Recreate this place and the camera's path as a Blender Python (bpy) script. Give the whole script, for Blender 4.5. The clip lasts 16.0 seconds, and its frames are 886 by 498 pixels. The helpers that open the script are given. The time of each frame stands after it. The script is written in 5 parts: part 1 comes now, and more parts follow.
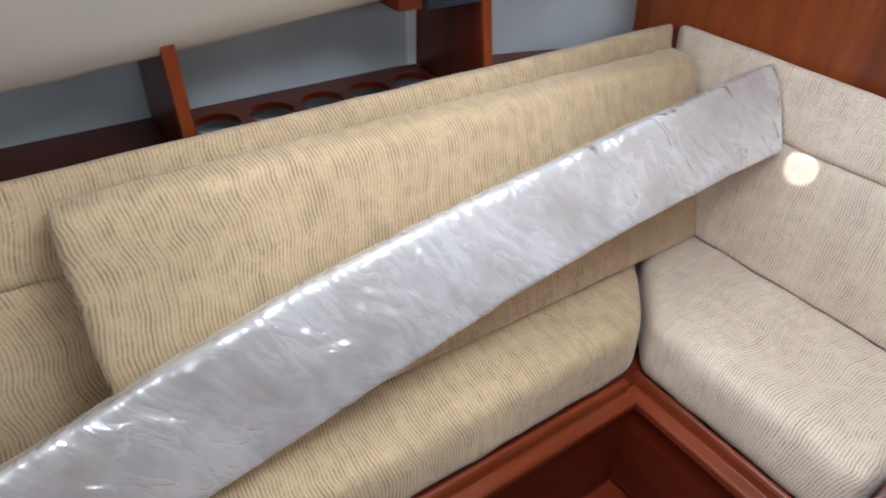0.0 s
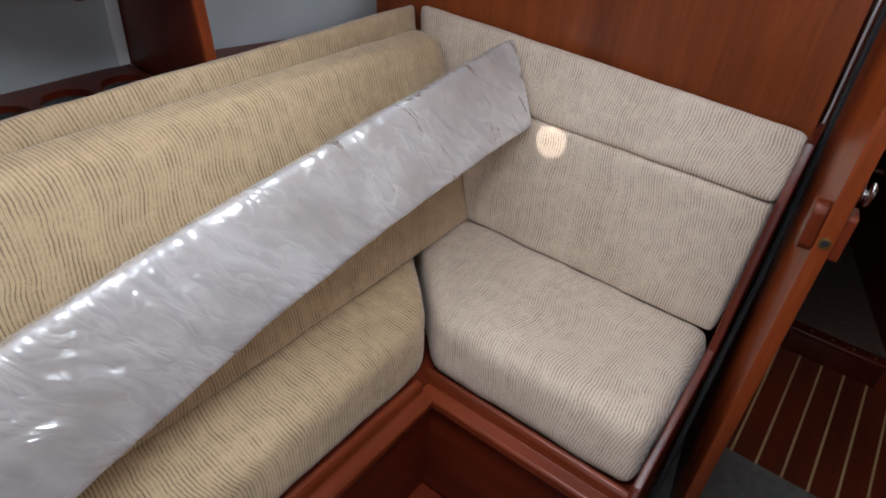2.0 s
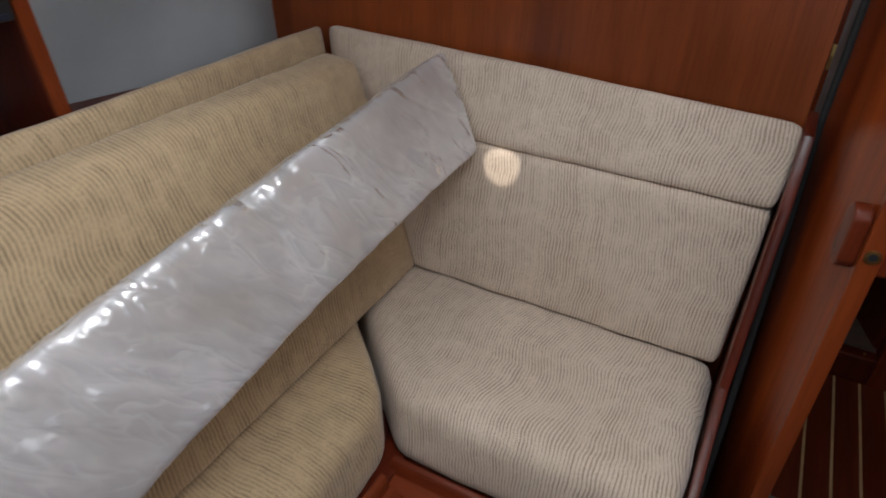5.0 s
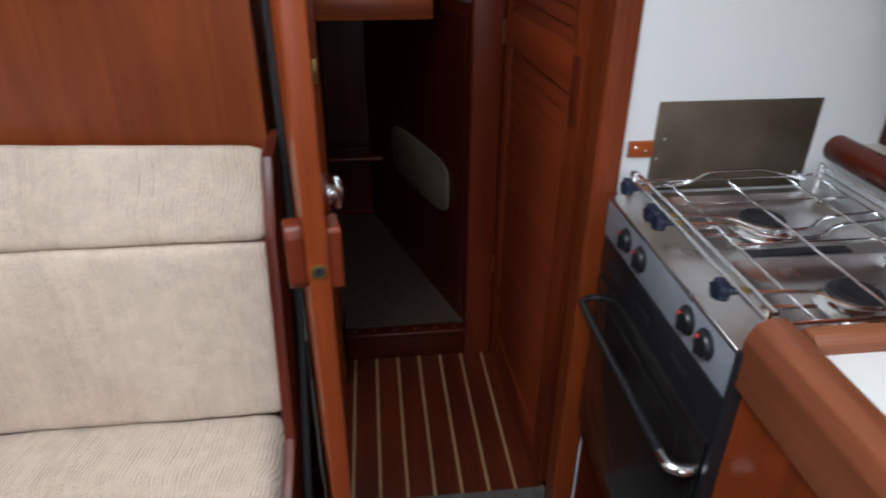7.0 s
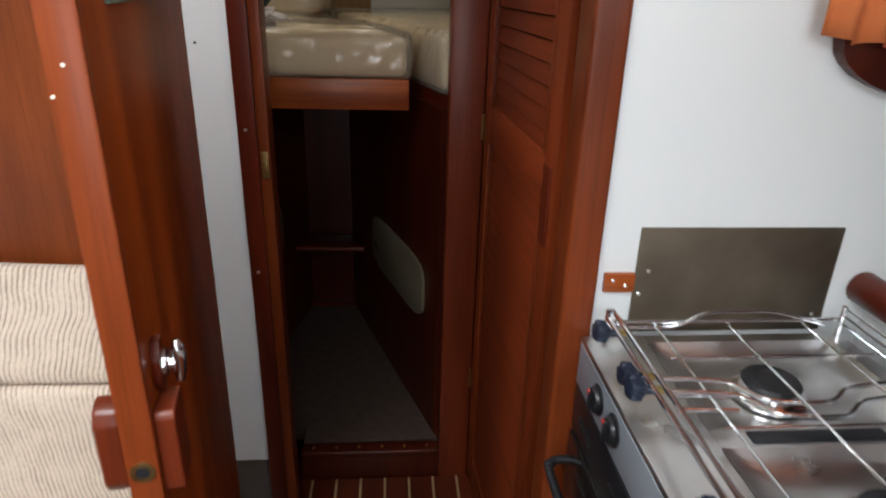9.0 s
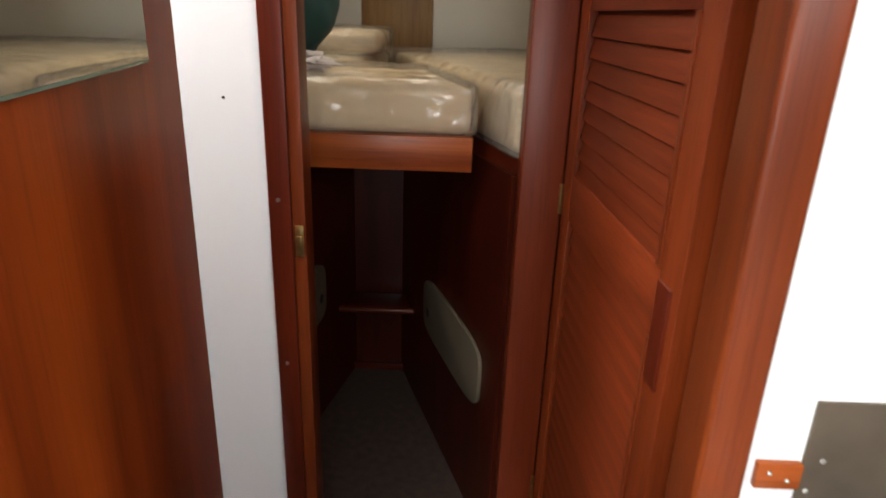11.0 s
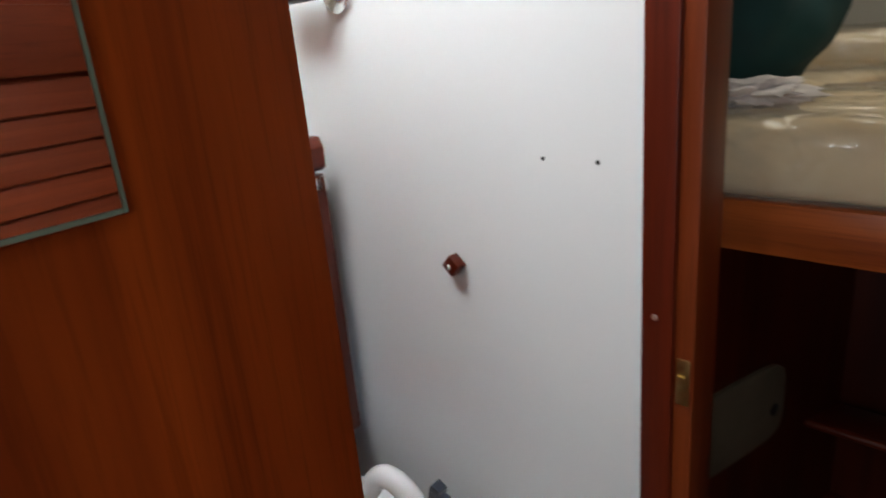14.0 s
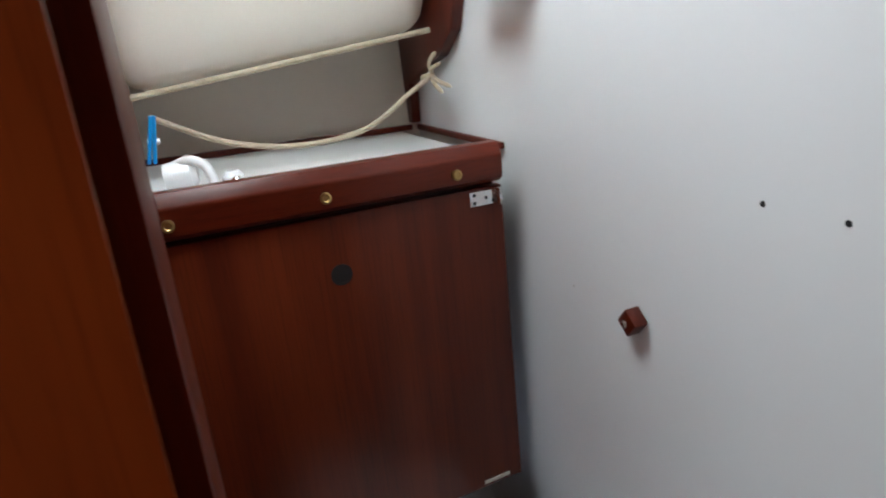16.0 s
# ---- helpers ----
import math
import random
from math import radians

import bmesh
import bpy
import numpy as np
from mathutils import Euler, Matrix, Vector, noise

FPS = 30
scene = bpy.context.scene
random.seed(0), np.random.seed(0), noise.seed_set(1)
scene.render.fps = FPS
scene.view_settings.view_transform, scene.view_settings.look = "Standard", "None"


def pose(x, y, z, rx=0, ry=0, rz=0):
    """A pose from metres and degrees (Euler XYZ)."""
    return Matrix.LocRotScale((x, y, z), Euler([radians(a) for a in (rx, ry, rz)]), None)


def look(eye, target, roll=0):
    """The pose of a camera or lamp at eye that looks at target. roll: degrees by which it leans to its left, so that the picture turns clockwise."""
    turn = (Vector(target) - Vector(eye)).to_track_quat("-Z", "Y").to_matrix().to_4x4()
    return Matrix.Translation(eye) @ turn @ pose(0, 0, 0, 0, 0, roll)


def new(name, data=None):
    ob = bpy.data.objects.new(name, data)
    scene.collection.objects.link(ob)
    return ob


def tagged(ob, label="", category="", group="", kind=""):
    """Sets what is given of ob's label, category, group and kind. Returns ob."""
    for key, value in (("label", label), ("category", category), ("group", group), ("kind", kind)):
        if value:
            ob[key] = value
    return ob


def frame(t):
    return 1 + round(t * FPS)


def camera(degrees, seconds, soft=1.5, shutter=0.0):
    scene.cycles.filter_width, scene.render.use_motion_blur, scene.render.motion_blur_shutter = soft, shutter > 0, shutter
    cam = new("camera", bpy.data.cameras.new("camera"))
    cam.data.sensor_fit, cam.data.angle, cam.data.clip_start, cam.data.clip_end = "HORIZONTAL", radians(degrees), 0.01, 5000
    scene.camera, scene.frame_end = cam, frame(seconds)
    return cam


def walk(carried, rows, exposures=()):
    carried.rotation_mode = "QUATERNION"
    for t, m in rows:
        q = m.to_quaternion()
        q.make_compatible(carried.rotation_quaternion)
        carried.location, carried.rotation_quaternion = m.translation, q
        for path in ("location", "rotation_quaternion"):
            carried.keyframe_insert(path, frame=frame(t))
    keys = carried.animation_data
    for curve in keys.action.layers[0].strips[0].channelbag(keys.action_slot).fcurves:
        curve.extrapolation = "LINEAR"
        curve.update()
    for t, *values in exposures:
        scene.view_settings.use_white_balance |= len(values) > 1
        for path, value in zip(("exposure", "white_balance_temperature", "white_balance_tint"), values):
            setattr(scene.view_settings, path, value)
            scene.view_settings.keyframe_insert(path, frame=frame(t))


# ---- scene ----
cam = camera(69.5, 16.0, soft=1.9, shutter=0.5)
PATH = [
    (0, (0.013, 0.206, 1.557), (-1.308, 1.132, 0.376), 1.9),
    (0.5, (-0.018, 0.243, 1.546), (-1.24, 1.275, 0.345), 3.4),
    (1, (-0.034, 0.3, 1.504), (-1.132, 1.491, 0.331), 5.3),
    (1.5, (-0.023, 0.348, 1.495), (-1.036, 1.611, 0.321), 4.6),
    (2, (-0.013, 0.366, 1.506), (-0.921, 1.713, 0.34), 5.5),
    (2.5, (-0.017, 0.364, 1.513), (-0.947, 1.707, 0.359), 4.9),
    (3, (-0.021, 0.394, 1.499), (-0.963, 1.735, 0.352), 3.7),
    (3.2, (-0.03, 0.392, 1.496), (-0.964, 1.737, 0.348), 2.7),
    (5.5, (-0.176, 0.609, 1.391), (-0.818, 2.179, 0.332), 0.3),
    (6, (-0.112, 0.647, 1.386), (-0.511, 2.31, 0.35), -1.5),
    (6.5, (-0.006, 0.707, 1.37), (-0.025, 2.432, 0.358), 0.5),
    (7, (0.076, 0.754, 1.36), (0.271, 2.493, 0.392), 0.3),
    (7.5, (0.139, 0.773, 1.353), (0.47, 2.502, 0.405), 1.3),
    (8, (0.189, 0.797, 1.361), (0.453, 2.589, 0.512), 2.2),
    (8.5, (0.212, 0.863, 1.365), (0.361, 2.691, 0.566), 1.7),
    (9, (0.212, 0.965, 1.359), (0.369, 2.806, 0.594), 1.7),
    (9.5, (0.197, 1.058, 1.375), (0.353, 2.914, 0.647), 1.6),
    (11.8, (0.214, 1.382, 1.392), (0.057, 3.256, 0.709), 0.8),
    (12, (0.222, 1.426, 1.396), (0.016, 3.296, 0.718), 0.2),
    (12.5, (0.253, 1.5, 1.396), (-0.268, 3.306, 0.712), -0.7),
    (13, (0.265, 1.572, 1.39), (-0.599, 3.242, 0.708), -2.7),
    (13.5, (0.254, 1.617, 1.388), (-0.828, 3.166, 0.73), -3.1),
    (14, (0.231, 1.692, 1.395), (-1.147, 3.001, 0.773), -5.3),
    (14.5, (0.222, 1.764, 1.399), (-1.311, 2.937, 0.807), -5.7),
    (15, (0.188, 1.821, 1.4), (-1.455, 2.838, 0.83), -5.9),
    (15.5, (0.172, 1.854, 1.398), (-1.56, 2.698, 0.807), -6.8),
    (16, (0.145, 1.913, 1.397), (-1.667, 2.555, 0.787), -5.9),
]
EXPOSURE = [
    (0.0, 0.42, 6050, 10), (1.0, 0.02, 6150, 11), (2.5, -0.15, 6300, 13), (3.2, -0.2, 6400, 13), (5.3, -0.6, 6500, 12),
    (6.5, -0.55, 6650, 12), (7.0, 0.4, 6200, 11), (7.5, 0.7, 5950, 8), (8.0, 0.7, 6050, 9), (8.5, 0.7, 6400, 10), (9.0, 0.7, 6500, 9),
    (9.5, 0.7, 6800, 9), (11.8, 1.8, 6900, 13), (12.5, 1.65, 6850, 11), (13.5, 1.15, 6600, 9), (14.5, 0.95, 6200, 5), (15.2, 0.8, 6100, 5), (16.0, 0.75, 6100, 5),
]
walk(cam, [(t, look(eye, target, roll)) for t, eye, target, roll in PATH], exposures=EXPOSURE)

# ---- world, daylight, large lights ----
world = bpy.data.worlds.new("sky")
scene.world = world
world.use_nodes = True
sky = world.node_tree.nodes.new("ShaderNodeTexSky")
sky.sky_type = "NISHITA"
sky.sun_disc = False
SUN_FROM = Vector((0.0, -1.0, 1.35)).normalized()
sky.sun_elevation = math.asin(SUN_FROM.z)
sky.sun_rotation = math.atan2(SUN_FROM.x, SUN_FROM.y)
world.node_tree.links.new(sky.outputs[0], world.node_tree.nodes["Background"].inputs[0])
world.node_tree.nodes["Background"].inputs[1].default_value = 0.1


def lamp(name, kind, m, energy, color, **settings):
    data = bpy.data.lights.new(name, kind)
    data.energy, data.color = energy, color
    if kind == "AREA":
        data.shape = "RECTANGLE"
        data.size, data.size_y = settings["size"], settings["size_y"]
        data.spread = radians(settings.get("spread", 180))
    if kind == "SUN":
        data.angle = settings["angle"]
    ob = new(name, data)
    ob.matrix_world = m
    return ob


lamp("sun", "SUN", look((0, 0, 0), -SUN_FROM), 5.0, (1.0, 0.95, 0.86), angle=radians(0.5))
# daylight of the saloon hatch, the companionway, the galley window, the head hatch, a small passage hatch and the
# forehatch, plus an added port fill
lamp("hatch_daylight", "AREA", look((-0.16, 0.80, 1.93), (-0.14, 0.84, 0.0)), 12.0, (0.86, 0.94, 1.0), size=0.5, size_y=0.5, spread=140)
# fill light added above the port settee; the lining has no window here
lamp("port_window_daylight", "AREA", look((-0.86, 0.85, 1.75), (-0.45, 0.95, 0.5)), 3.2, (0.94, 0.97, 1.0), size=0.9, size_y=0.16)
lamp("companionway_daylight", "AREA", look((0.2, -1.35, 1.35), (0.35, 1.6, 1.0)), 9.0, (0.88, 0.95, 1.0), size=0.6, size_y=0.9)
lamp("galley_window_daylight", "AREA", look((0.93, 0.55, 1.70), (0.45, 1.5, 1.05)), 4.6, (0.86, 0.94, 1.0), size=0.8, size_y=0.22)
lamp("head_hatch_daylight", "AREA", look((-0.46, 1.95, 1.93), (-0.40, 2.10, 0.8)), 3.9, (0.92, 0.98, 1.0), size=0.5, size_y=0.26, spread=170)
lamp("passage_hatch_daylight", "AREA", look((0.28, 1.62, 1.93), (0.20, 1.64, 0.0)), 0.30, (1.0, 0.95, 0.86), size=0.14, size_y=0.14, spread=170)
lamp("forehatch_daylight", "AREA", look((0.0, 3.1, 1.88), (0.0, 3.0, 0.0)), 1.15, (1.0, 0.95, 0.82), size=0.4, size_y=0.4)


# ---- materials ----
def material(name):
    m = bpy.data.materials.new(name)
    m.use_nodes = True
    t = m.node_tree
    return m, t, t.nodes["Principled BSDF"]


def node(t, kind, **inputs):
    n = t.nodes.new("ShaderNode" + kind)
    for key, value in inputs.items():
        key = key.replace("_", " ")
        if hasattr(value, "is_output"):
            t.links.new(value, n.inputs[key])
        else:
            n.inputs[key].default_value = value
    return n


def ramp(t, fac, *stops):
    n = t.nodes.new("ShaderNodeValToRGB")
    while len(n.color_ramp.elements) < len(stops):
        n.color_ramp.elements.new(0.5)
    for e, (at, c) in zip(n.color_ramp.elements, stops):
        e.position = at
        e.color = (*c, 1) if len(c) == 3 else c
    t.links.new(fac, n.inputs[0])
    return n.outputs[0]


def maths(t, op, a, b=0.0, c=0.0):
    n = t.nodes.new("ShaderNodeMath")
    n.operation = op
    for k, v in enumerate((a, b, c)):
        if hasattr(v, "is_output"):
            t.links.new(v, n.inputs[k])
        else:
            n.inputs[k].default_value = v
    return n.outputs[0]


def scaled(t, s):
    co = t.nodes.new("ShaderNodeTexCoord")
    mp = t.nodes.new("ShaderNodeMapping")
    t.links.new(co.outputs["Object"], mp.inputs[0])
    mp.inputs["Scale"].default_value = s
    return mp.outputs[0]


def mix(t, fac, a, b, blend="MIX"):
    n = t.nodes.new("ShaderNodeMix")
    n.data_type, n.blend_type = "RGBA", blend
    for k, v in ((0, fac), (6, a), (7, b)):
        if hasattr(v, "is_output"):
            t.links.new(v, n.inputs[k])
        else:
            n.inputs[k].default_value = (*v, 1) if isinstance(v, tuple) and len(v) == 3 else v
    return n.outputs[2]


def bump(t, p, height, strength, distance=0.002):
    b = node(t, "Bump", Height=height, Strength=strength, Distance=distance)
    t.links.new(b.outputs[0], p.inputs["Normal"])


def wood(name, axis, dark, light, rough=0.34, coat=0.14, streak=1.0, spec=0.26):
    """Varnished veneer with its grain along an axis."""
    m, t, p = material(name)
    s = [15.0, 15.0, 15.0]
    s[axis] = 1.0
    fine = [230.0, 230.0, 230.0]
    fine[axis] = 7.0
    broad = node(t, "TexNoise", Vector=scaled(t, s), Scale=1.0, Detail=5.0, Roughness=0.6, Distortion=0.35 * streak)
    grain = node(t, "TexNoise", Vector=scaled(t, fine), Scale=1.0, Detail=3.0, Roughness=0.7)
    cloud = node(t, "TexNoise", Vector=scaled(t, (2.2, 2.2, 2.2)), Scale=1.0, Detail=2.0)
    c = ramp(t, broad.outputs[0], (0.28, dark), (0.72, light))
    tint = ramp(t, cloud.outputs[0], (0.3, (0.72, 0.68, 0.66)), (0.7, (1.15, 1.12, 1.05)))
    c = mix(t, 1.0, c, tint, "MULTIPLY")
    pores = ramp(t, grain.outputs[0], (0.33, (0.45, 0.4, 0.36)), (0.5, (1, 1, 1)))
    c = mix(t, 0.4, c, pores, "MULTIPLY")
    info = t.nodes.new("ShaderNodeObjectInfo")
    c = mix(t, 1.0, c, ramp(t, info.outputs["Random"], (0.0, (0.86, 0.86, 0.86)), (1.0, (1.12, 1.1, 1.08))), "MULTIPLY")
    t.links.new(c, p.inputs["Base Color"])
    r = maths(t, "MULTIPLY_ADD", cloud.outputs[0], 0.22, rough - 0.1)
    t.links.new(r, p.inputs["Roughness"])
    p.inputs["Coat Weight"].default_value = coat
    p.inputs["Coat Roughness"].default_value = 0.25
    p.inputs["Specular IOR Level"].default_value = spec
    bump(t, p, grain.outputs[0], 0.12, 0.0006)
    return m


TEAK_D, TEAK_L = (0.19, 0.034, 0.006), (0.44, 0.105, 0.016)
MAHO_D, MAHO_L = (0.05, 0.006, 0.0028), (0.145, 0.020, 0.006)
teak_z = wood("teak_veneer_upright", 2, TEAK_D, TEAK_L)
teak_x = wood("teak_veneer_athwart", 0, TEAK_D, TEAK_L)
maho_z = wood("mahogany_upright", 2, MAHO_D, MAHO_L)
maho_x = wood("mahogany_athwart", 0, MAHO_D, MAHO_L)
maho_y = wood("mahogany_along", 1, MAHO_D, MAHO_L)
rail_y = wood("rail_along", 1, (0.10, 0.017, 0.006), (0.24, 0.045, 0.013), 0.34, 0.14)
rail_x = wood("rail_athwart", 0, (0.10, 0.017, 0.006), (0.24, 0.045, 0.013), 0.34, 0.14)
rail_z = wood("lipping_upright", 2, (0.13, 0.023, 0.006), (0.28, 0.055, 0.012), 0.36, 0.12)
# mahogany with shade put into its colour: berth fronts, sill, galley panel, valance
shaded_mahogany = wood("shaded_mahogany", 2, (0.04, 0.0055, 0.0025), (0.095, 0.014, 0.005))
plank_wood = wood("sole_plank", 1, (0.055, 0.009, 0.0035), (0.125, 0.022, 0.007), 0.38, 0.2)
louvre_z = wood("louvre_stile_wood", 2, (0.10, 0.0145, 0.0045), (0.245, 0.044, 0.0105), 0.42, 0.04, 1.0, 0.14)
louvre_y = wood("louvre_slat_wood", 1, (0.105, 0.0155, 0.0050), (0.255, 0.045, 0.0125), 0.45, 0.03, 1.0, 0.14)
fiddle_y = wood("fiddle_along", 1, (0.15, 0.042, 0.018), (0.31, 0.10, 0.044), 0.42, 0.08)
fiddle_x = wood("fiddle_athwart", 0, (0.17, 0.055, 0.026), (0.33, 0.125, 0.062), 0.42, 0.08)
cabinet_z = wood("cabinet_front", 2, (0.085, 0.0125, 0.0048), (0.20, 0.034, 0.010), 0.36, 0.12, 1.6)
pale_ash = wood("chain_locker_veneer", 2, (0.20, 0.105, 0.04), (0.36, 0.21, 0.09), 0.45, 0.05)
door_wood = wood("door_veneer", 2, (0.145, 0.0215, 0.0044), (0.38, 0.073, 0.0108), 0.33, 0.1, 1.6)
bulkhead_wood = wood("bulkhead_veneer", 2, (0.15, 0.031, 0.0075), (0.30, 0.068, 0.015), 0.36, 0.2)


def fabric(name, axis, base, line, pitch):
    """Woven upholstery with thin wavy broken lines; axis is the one that the lines are counted along."""
    m, t, p = material(name)
    co = t.nodes.new("ShaderNodeTexCoord").outputs["Object"]
    sep = node(t, "SeparateXYZ", Vector=co)
    squeeze = [1.0, 1.0, 1.0]
    squeeze[axis] = 0.3
    near = scaled(t, squeeze)
    wob = node(t, "TexNoise", Vector=near, Scale=7.0, Detail=0.0)
    wob2 = node(t, "TexNoise", Vector=near, Scale=21.0, Detail=1.0)
    u = maths(t, "MULTIPLY_ADD", wob.outputs[0], 0.055, sep.outputs[axis])
    u = maths(t, "MULTIPLY_ADD", wob2.outputs[0], 0.014, u)
    drift = t.nodes.new("ShaderNodeTexNoise")
    drift.noise_dimensions = "1D"
    t.links.new(maths(t, "MULTIPLY", u, 55.0), drift.inputs["W"])
    u = maths(t, "MULTIPLY_ADD", drift.outputs[0], 0.0016, u)
    wave = maths(t, "SINE", maths(t, "MULTIPLY", u, 2 * math.pi / pitch))
    fine = maths(t, "SINE", maths(t, "MULTIPLY", u, 2 * math.pi / (pitch * 0.43)))
    each = t.nodes.new("ShaderNodeTexNoise")
    each.noise_dimensions = "1D"
    t.links.new(maths(t, "MULTIPLY", u, 95.0), each.inputs["W"])
    bead = node(t, "TexNoise", Vector=co, Scale=260.0, Detail=1.0)
    slow = node(t, "TexNoise", Vector=co, Scale=30.0, Detail=1.0)
    w = maths(t, "ADD", wave, maths(t, "MULTIPLY_ADD", bead.outputs[0], 1.2, -0.6))
    w = maths(t, "ADD", w, maths(t, "MULTIPLY_ADD", slow.outputs[0], 1.5, -0.75))
    strong = maths(t, "MULTIPLY", ramp(t, w, (0.30, (0, 0, 0)), (1.0, (1, 1, 1))), ramp(t, each.outputs[0], (0.34, (0.50, 0.50, 0.50)), (0.64, (1, 1, 1))))
    faint = maths(t, "MULTIPLY", ramp(t, maths(t, "ADD", fine, maths(t, "MULTIPLY_ADD", bead.outputs[0], 1.6, -0.8)), (0.3, (0, 0, 0)), (1.0, (1, 1, 1))), 0.34)
    lines = maths(t, "MAXIMUM", strong, faint)
    thread = node(t, "TexNoise", Vector=co, Scale=520.0, Detail=2.0)
    stain = node(t, "TexNoise", Vector=co, Scale=3.2, Detail=4.0)
    c = mix(t, lines, base, line)
    c = mix(t, 0.5, c, ramp(t, thread.outputs[0], (0.3, (0.72, 0.7, 0.68)), (0.65, (1.12, 1.12, 1.12))), "MULTIPLY")
    c = mix(t, 0.6, c, ramp(t, stain.outputs[0], (0.3, (0.82, 0.78, 0.74)), (0.65, (1.06, 1.05, 1.04))), "MULTIPLY")
    t.links.new(c, p.inputs["Base Color"])
    p.inputs["Roughness"].default_value = 0.85
    p.inputs["Sheen Weight"].default_value = 0.25
    p.inputs["Sheen Roughness"].default_value = 0.5
    h = maths(t, "ADD", maths(t, "MULTIPLY", lines, -0.8), thread.outputs[0])
    bump(t, p, h, 0.35, 0.0015)
    return m


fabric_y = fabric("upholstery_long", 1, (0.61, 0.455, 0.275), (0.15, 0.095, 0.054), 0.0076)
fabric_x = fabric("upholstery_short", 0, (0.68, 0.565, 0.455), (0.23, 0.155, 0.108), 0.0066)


def plain(name, color, rough=0.5, metal=0.0, vary=0.12, scale=8.0, relief=0.0, fine=300.0, patch=0.16):
    m, t, p = material(name)
    co = t.nodes.new("ShaderNodeTexCoord").outputs["Object"]
    n1 = node(t, "TexNoise", Vector=co, Scale=scale, Detail=4.0)
    n2 = node(t, "TexNoise", Vector=co, Scale=fine, Detail=2.0)
    lo, hi = tuple(v * (1 - vary) for v in color), tuple(min(1.0, v * (1 + vary * 0.5)) for v in color)
    c = ramp(t, n1.outputs[0], (0.3, lo), (0.7, hi))
    t.links.new(c, p.inputs["Base Color"])
    t.links.new(maths(t, "MULTIPLY_ADD", n1.outputs[0], patch, rough - patch / 2), p.inputs["Roughness"])
    p.inputs["Metallic"].default_value = metal
    if relief:
        bump(t, p, n2.outputs[0], relief, 0.001)
    return m


white_panel = plain("white_laminate", (0.80, 0.81, 0.82), 0.30, 0, 0.012, 3.0, 0.02, 90.0, 0.04)
galley_white = plain("galley_laminate", (0.82, 0.83, 0.83), 0.34, 0, 0.02, 4.0, 0.03, 90.0, 0.04)
counter_white = plain("counter_laminate", (0.78, 0.78, 0.76), 0.35, 0, 0.05, 6.0, 0.05, 200.0)
liner_vinyl = plain("hull_liner_vinyl", (0.46, 0.49, 0.51), 0.55, 0, 0.14, 5.0, 0.25, 160.0)
cream_vinyl = plain("headliner_vinyl", (0.74, 0.69, 0.60), 0.5, 0, 0.07, 3.0, 0.2, 220.0)
steel = plain("stainless_steel", (0.70, 0.69, 0.68), 0.30, 1.0, 0.12, 14.0, 0.04, 500.0, 0.18)
chrome = plain("chrome", (0.80, 0.81, 0.82), 0.16, 1.0, 0.04, 10.0)
brass = plain("brass", (0.55, 0.40, 0.16), 0.35, 1.0, 0.25, 60.0)
aluminium = plain("aluminium_panel", (0.30, 0.33, 0.37), 0.42, 0.3, 0.06, 20.0)
splash_metal = plain("tarnished_splash_plate", (0.17, 0.135, 0.10), 0.5, 0.8, 0.35, 9.0, 0.15, 60.0)
black_plastic = plain("black_plastic", (0.012, 0.013, 0.016), 0.35, 0, 0.2)
navy_plastic = plain("navy_plastic", (0.01, 0.016, 0.035), 0.4, 0, 0.2)
enamel = plain("black_enamel", (0.012, 0.011, 0.011), 0.16, 0, 0.2)
burner_black = plain("burner_iron", (0.02, 0.02, 0.022), 0.55, 0.2, 0.3, 40.0, 0.3)
red_mark = plain("red_dot", (0.6, 0.03, 0.03), 0.4)
# pale cover board, its colour dimmed for the shade under the berths
shaded_cover = plain("shaded_cover_board", (0.17, 0.135, 0.09), 0.5, 0, 0.2, 10.0, 0.1, 200.0)
carpet = plain("carpet", (0.072, 0.043, 0.031), 0.95, 0, 0.3, 40.0, 1.0, 420.0)
mat_grey = plain("sole_mat", (0.10, 0.092, 0.085), 0.95, 0, 0.3, 30.0, 1.0, 420.0)
holly = plain("holly_strip", (0.36, 0.23, 0.115), 0.45, 0, 0.2, 30.0)
# near-black that stands for shade inside the cabinet's door gap
dark_void = plain("gap_shade", (0.05, 0.035, 0.03), 0.7, 0, 0.2)
green_cloth = plain("green_cloth", (0.006, 0.045, 0.045), 0.85, 0, 0.3, 12.0, 0.6, 300.0)
piping_cloth = plain("piping_cloth", (0.45, 0.33, 0.19), 0.9, 0, 0.25, 40.0, 0.6, 400.0)
rope_fibre = plain("rope_fibre", (0.55, 0.47, 0.34), 0.9, 0, 0.2, 60.0, 0.8, 400.0)
blue_plastic = plain("blue_plastic", (0.01, 0.25, 0.62), 0.35)
white_plastic = plain("white_plastic", (0.82, 0.82, 0.82), 0.25, 0, 0.03)
porcelain = plain("porcelain", (0.80, 0.80, 0.79), 0.15, 0, 0.03)
orange_cloth = plain("orange_cloth", (0.72, 0.20, 0.06), 0.85, 0, 0.15, 20.0, 0.5, 500.0)
brick_cloth = plain("rust_cloth", (0.45, 0.10, 0.04), 0.85, 0, 0.15, 20.0, 0.5, 500.0)
rubber = plain("black_rubber", (0.008, 0.008, 0.009), 0.6)

mirror_glass, _t, _p = material("mirror_glass")
_p.inputs["Base Color"].default_value = (0.82, 0.84, 0.83, 1)
_p.inputs["Metallic"].default_value = 1.0
_p.inputs["Roughness"].default_value = 0.02
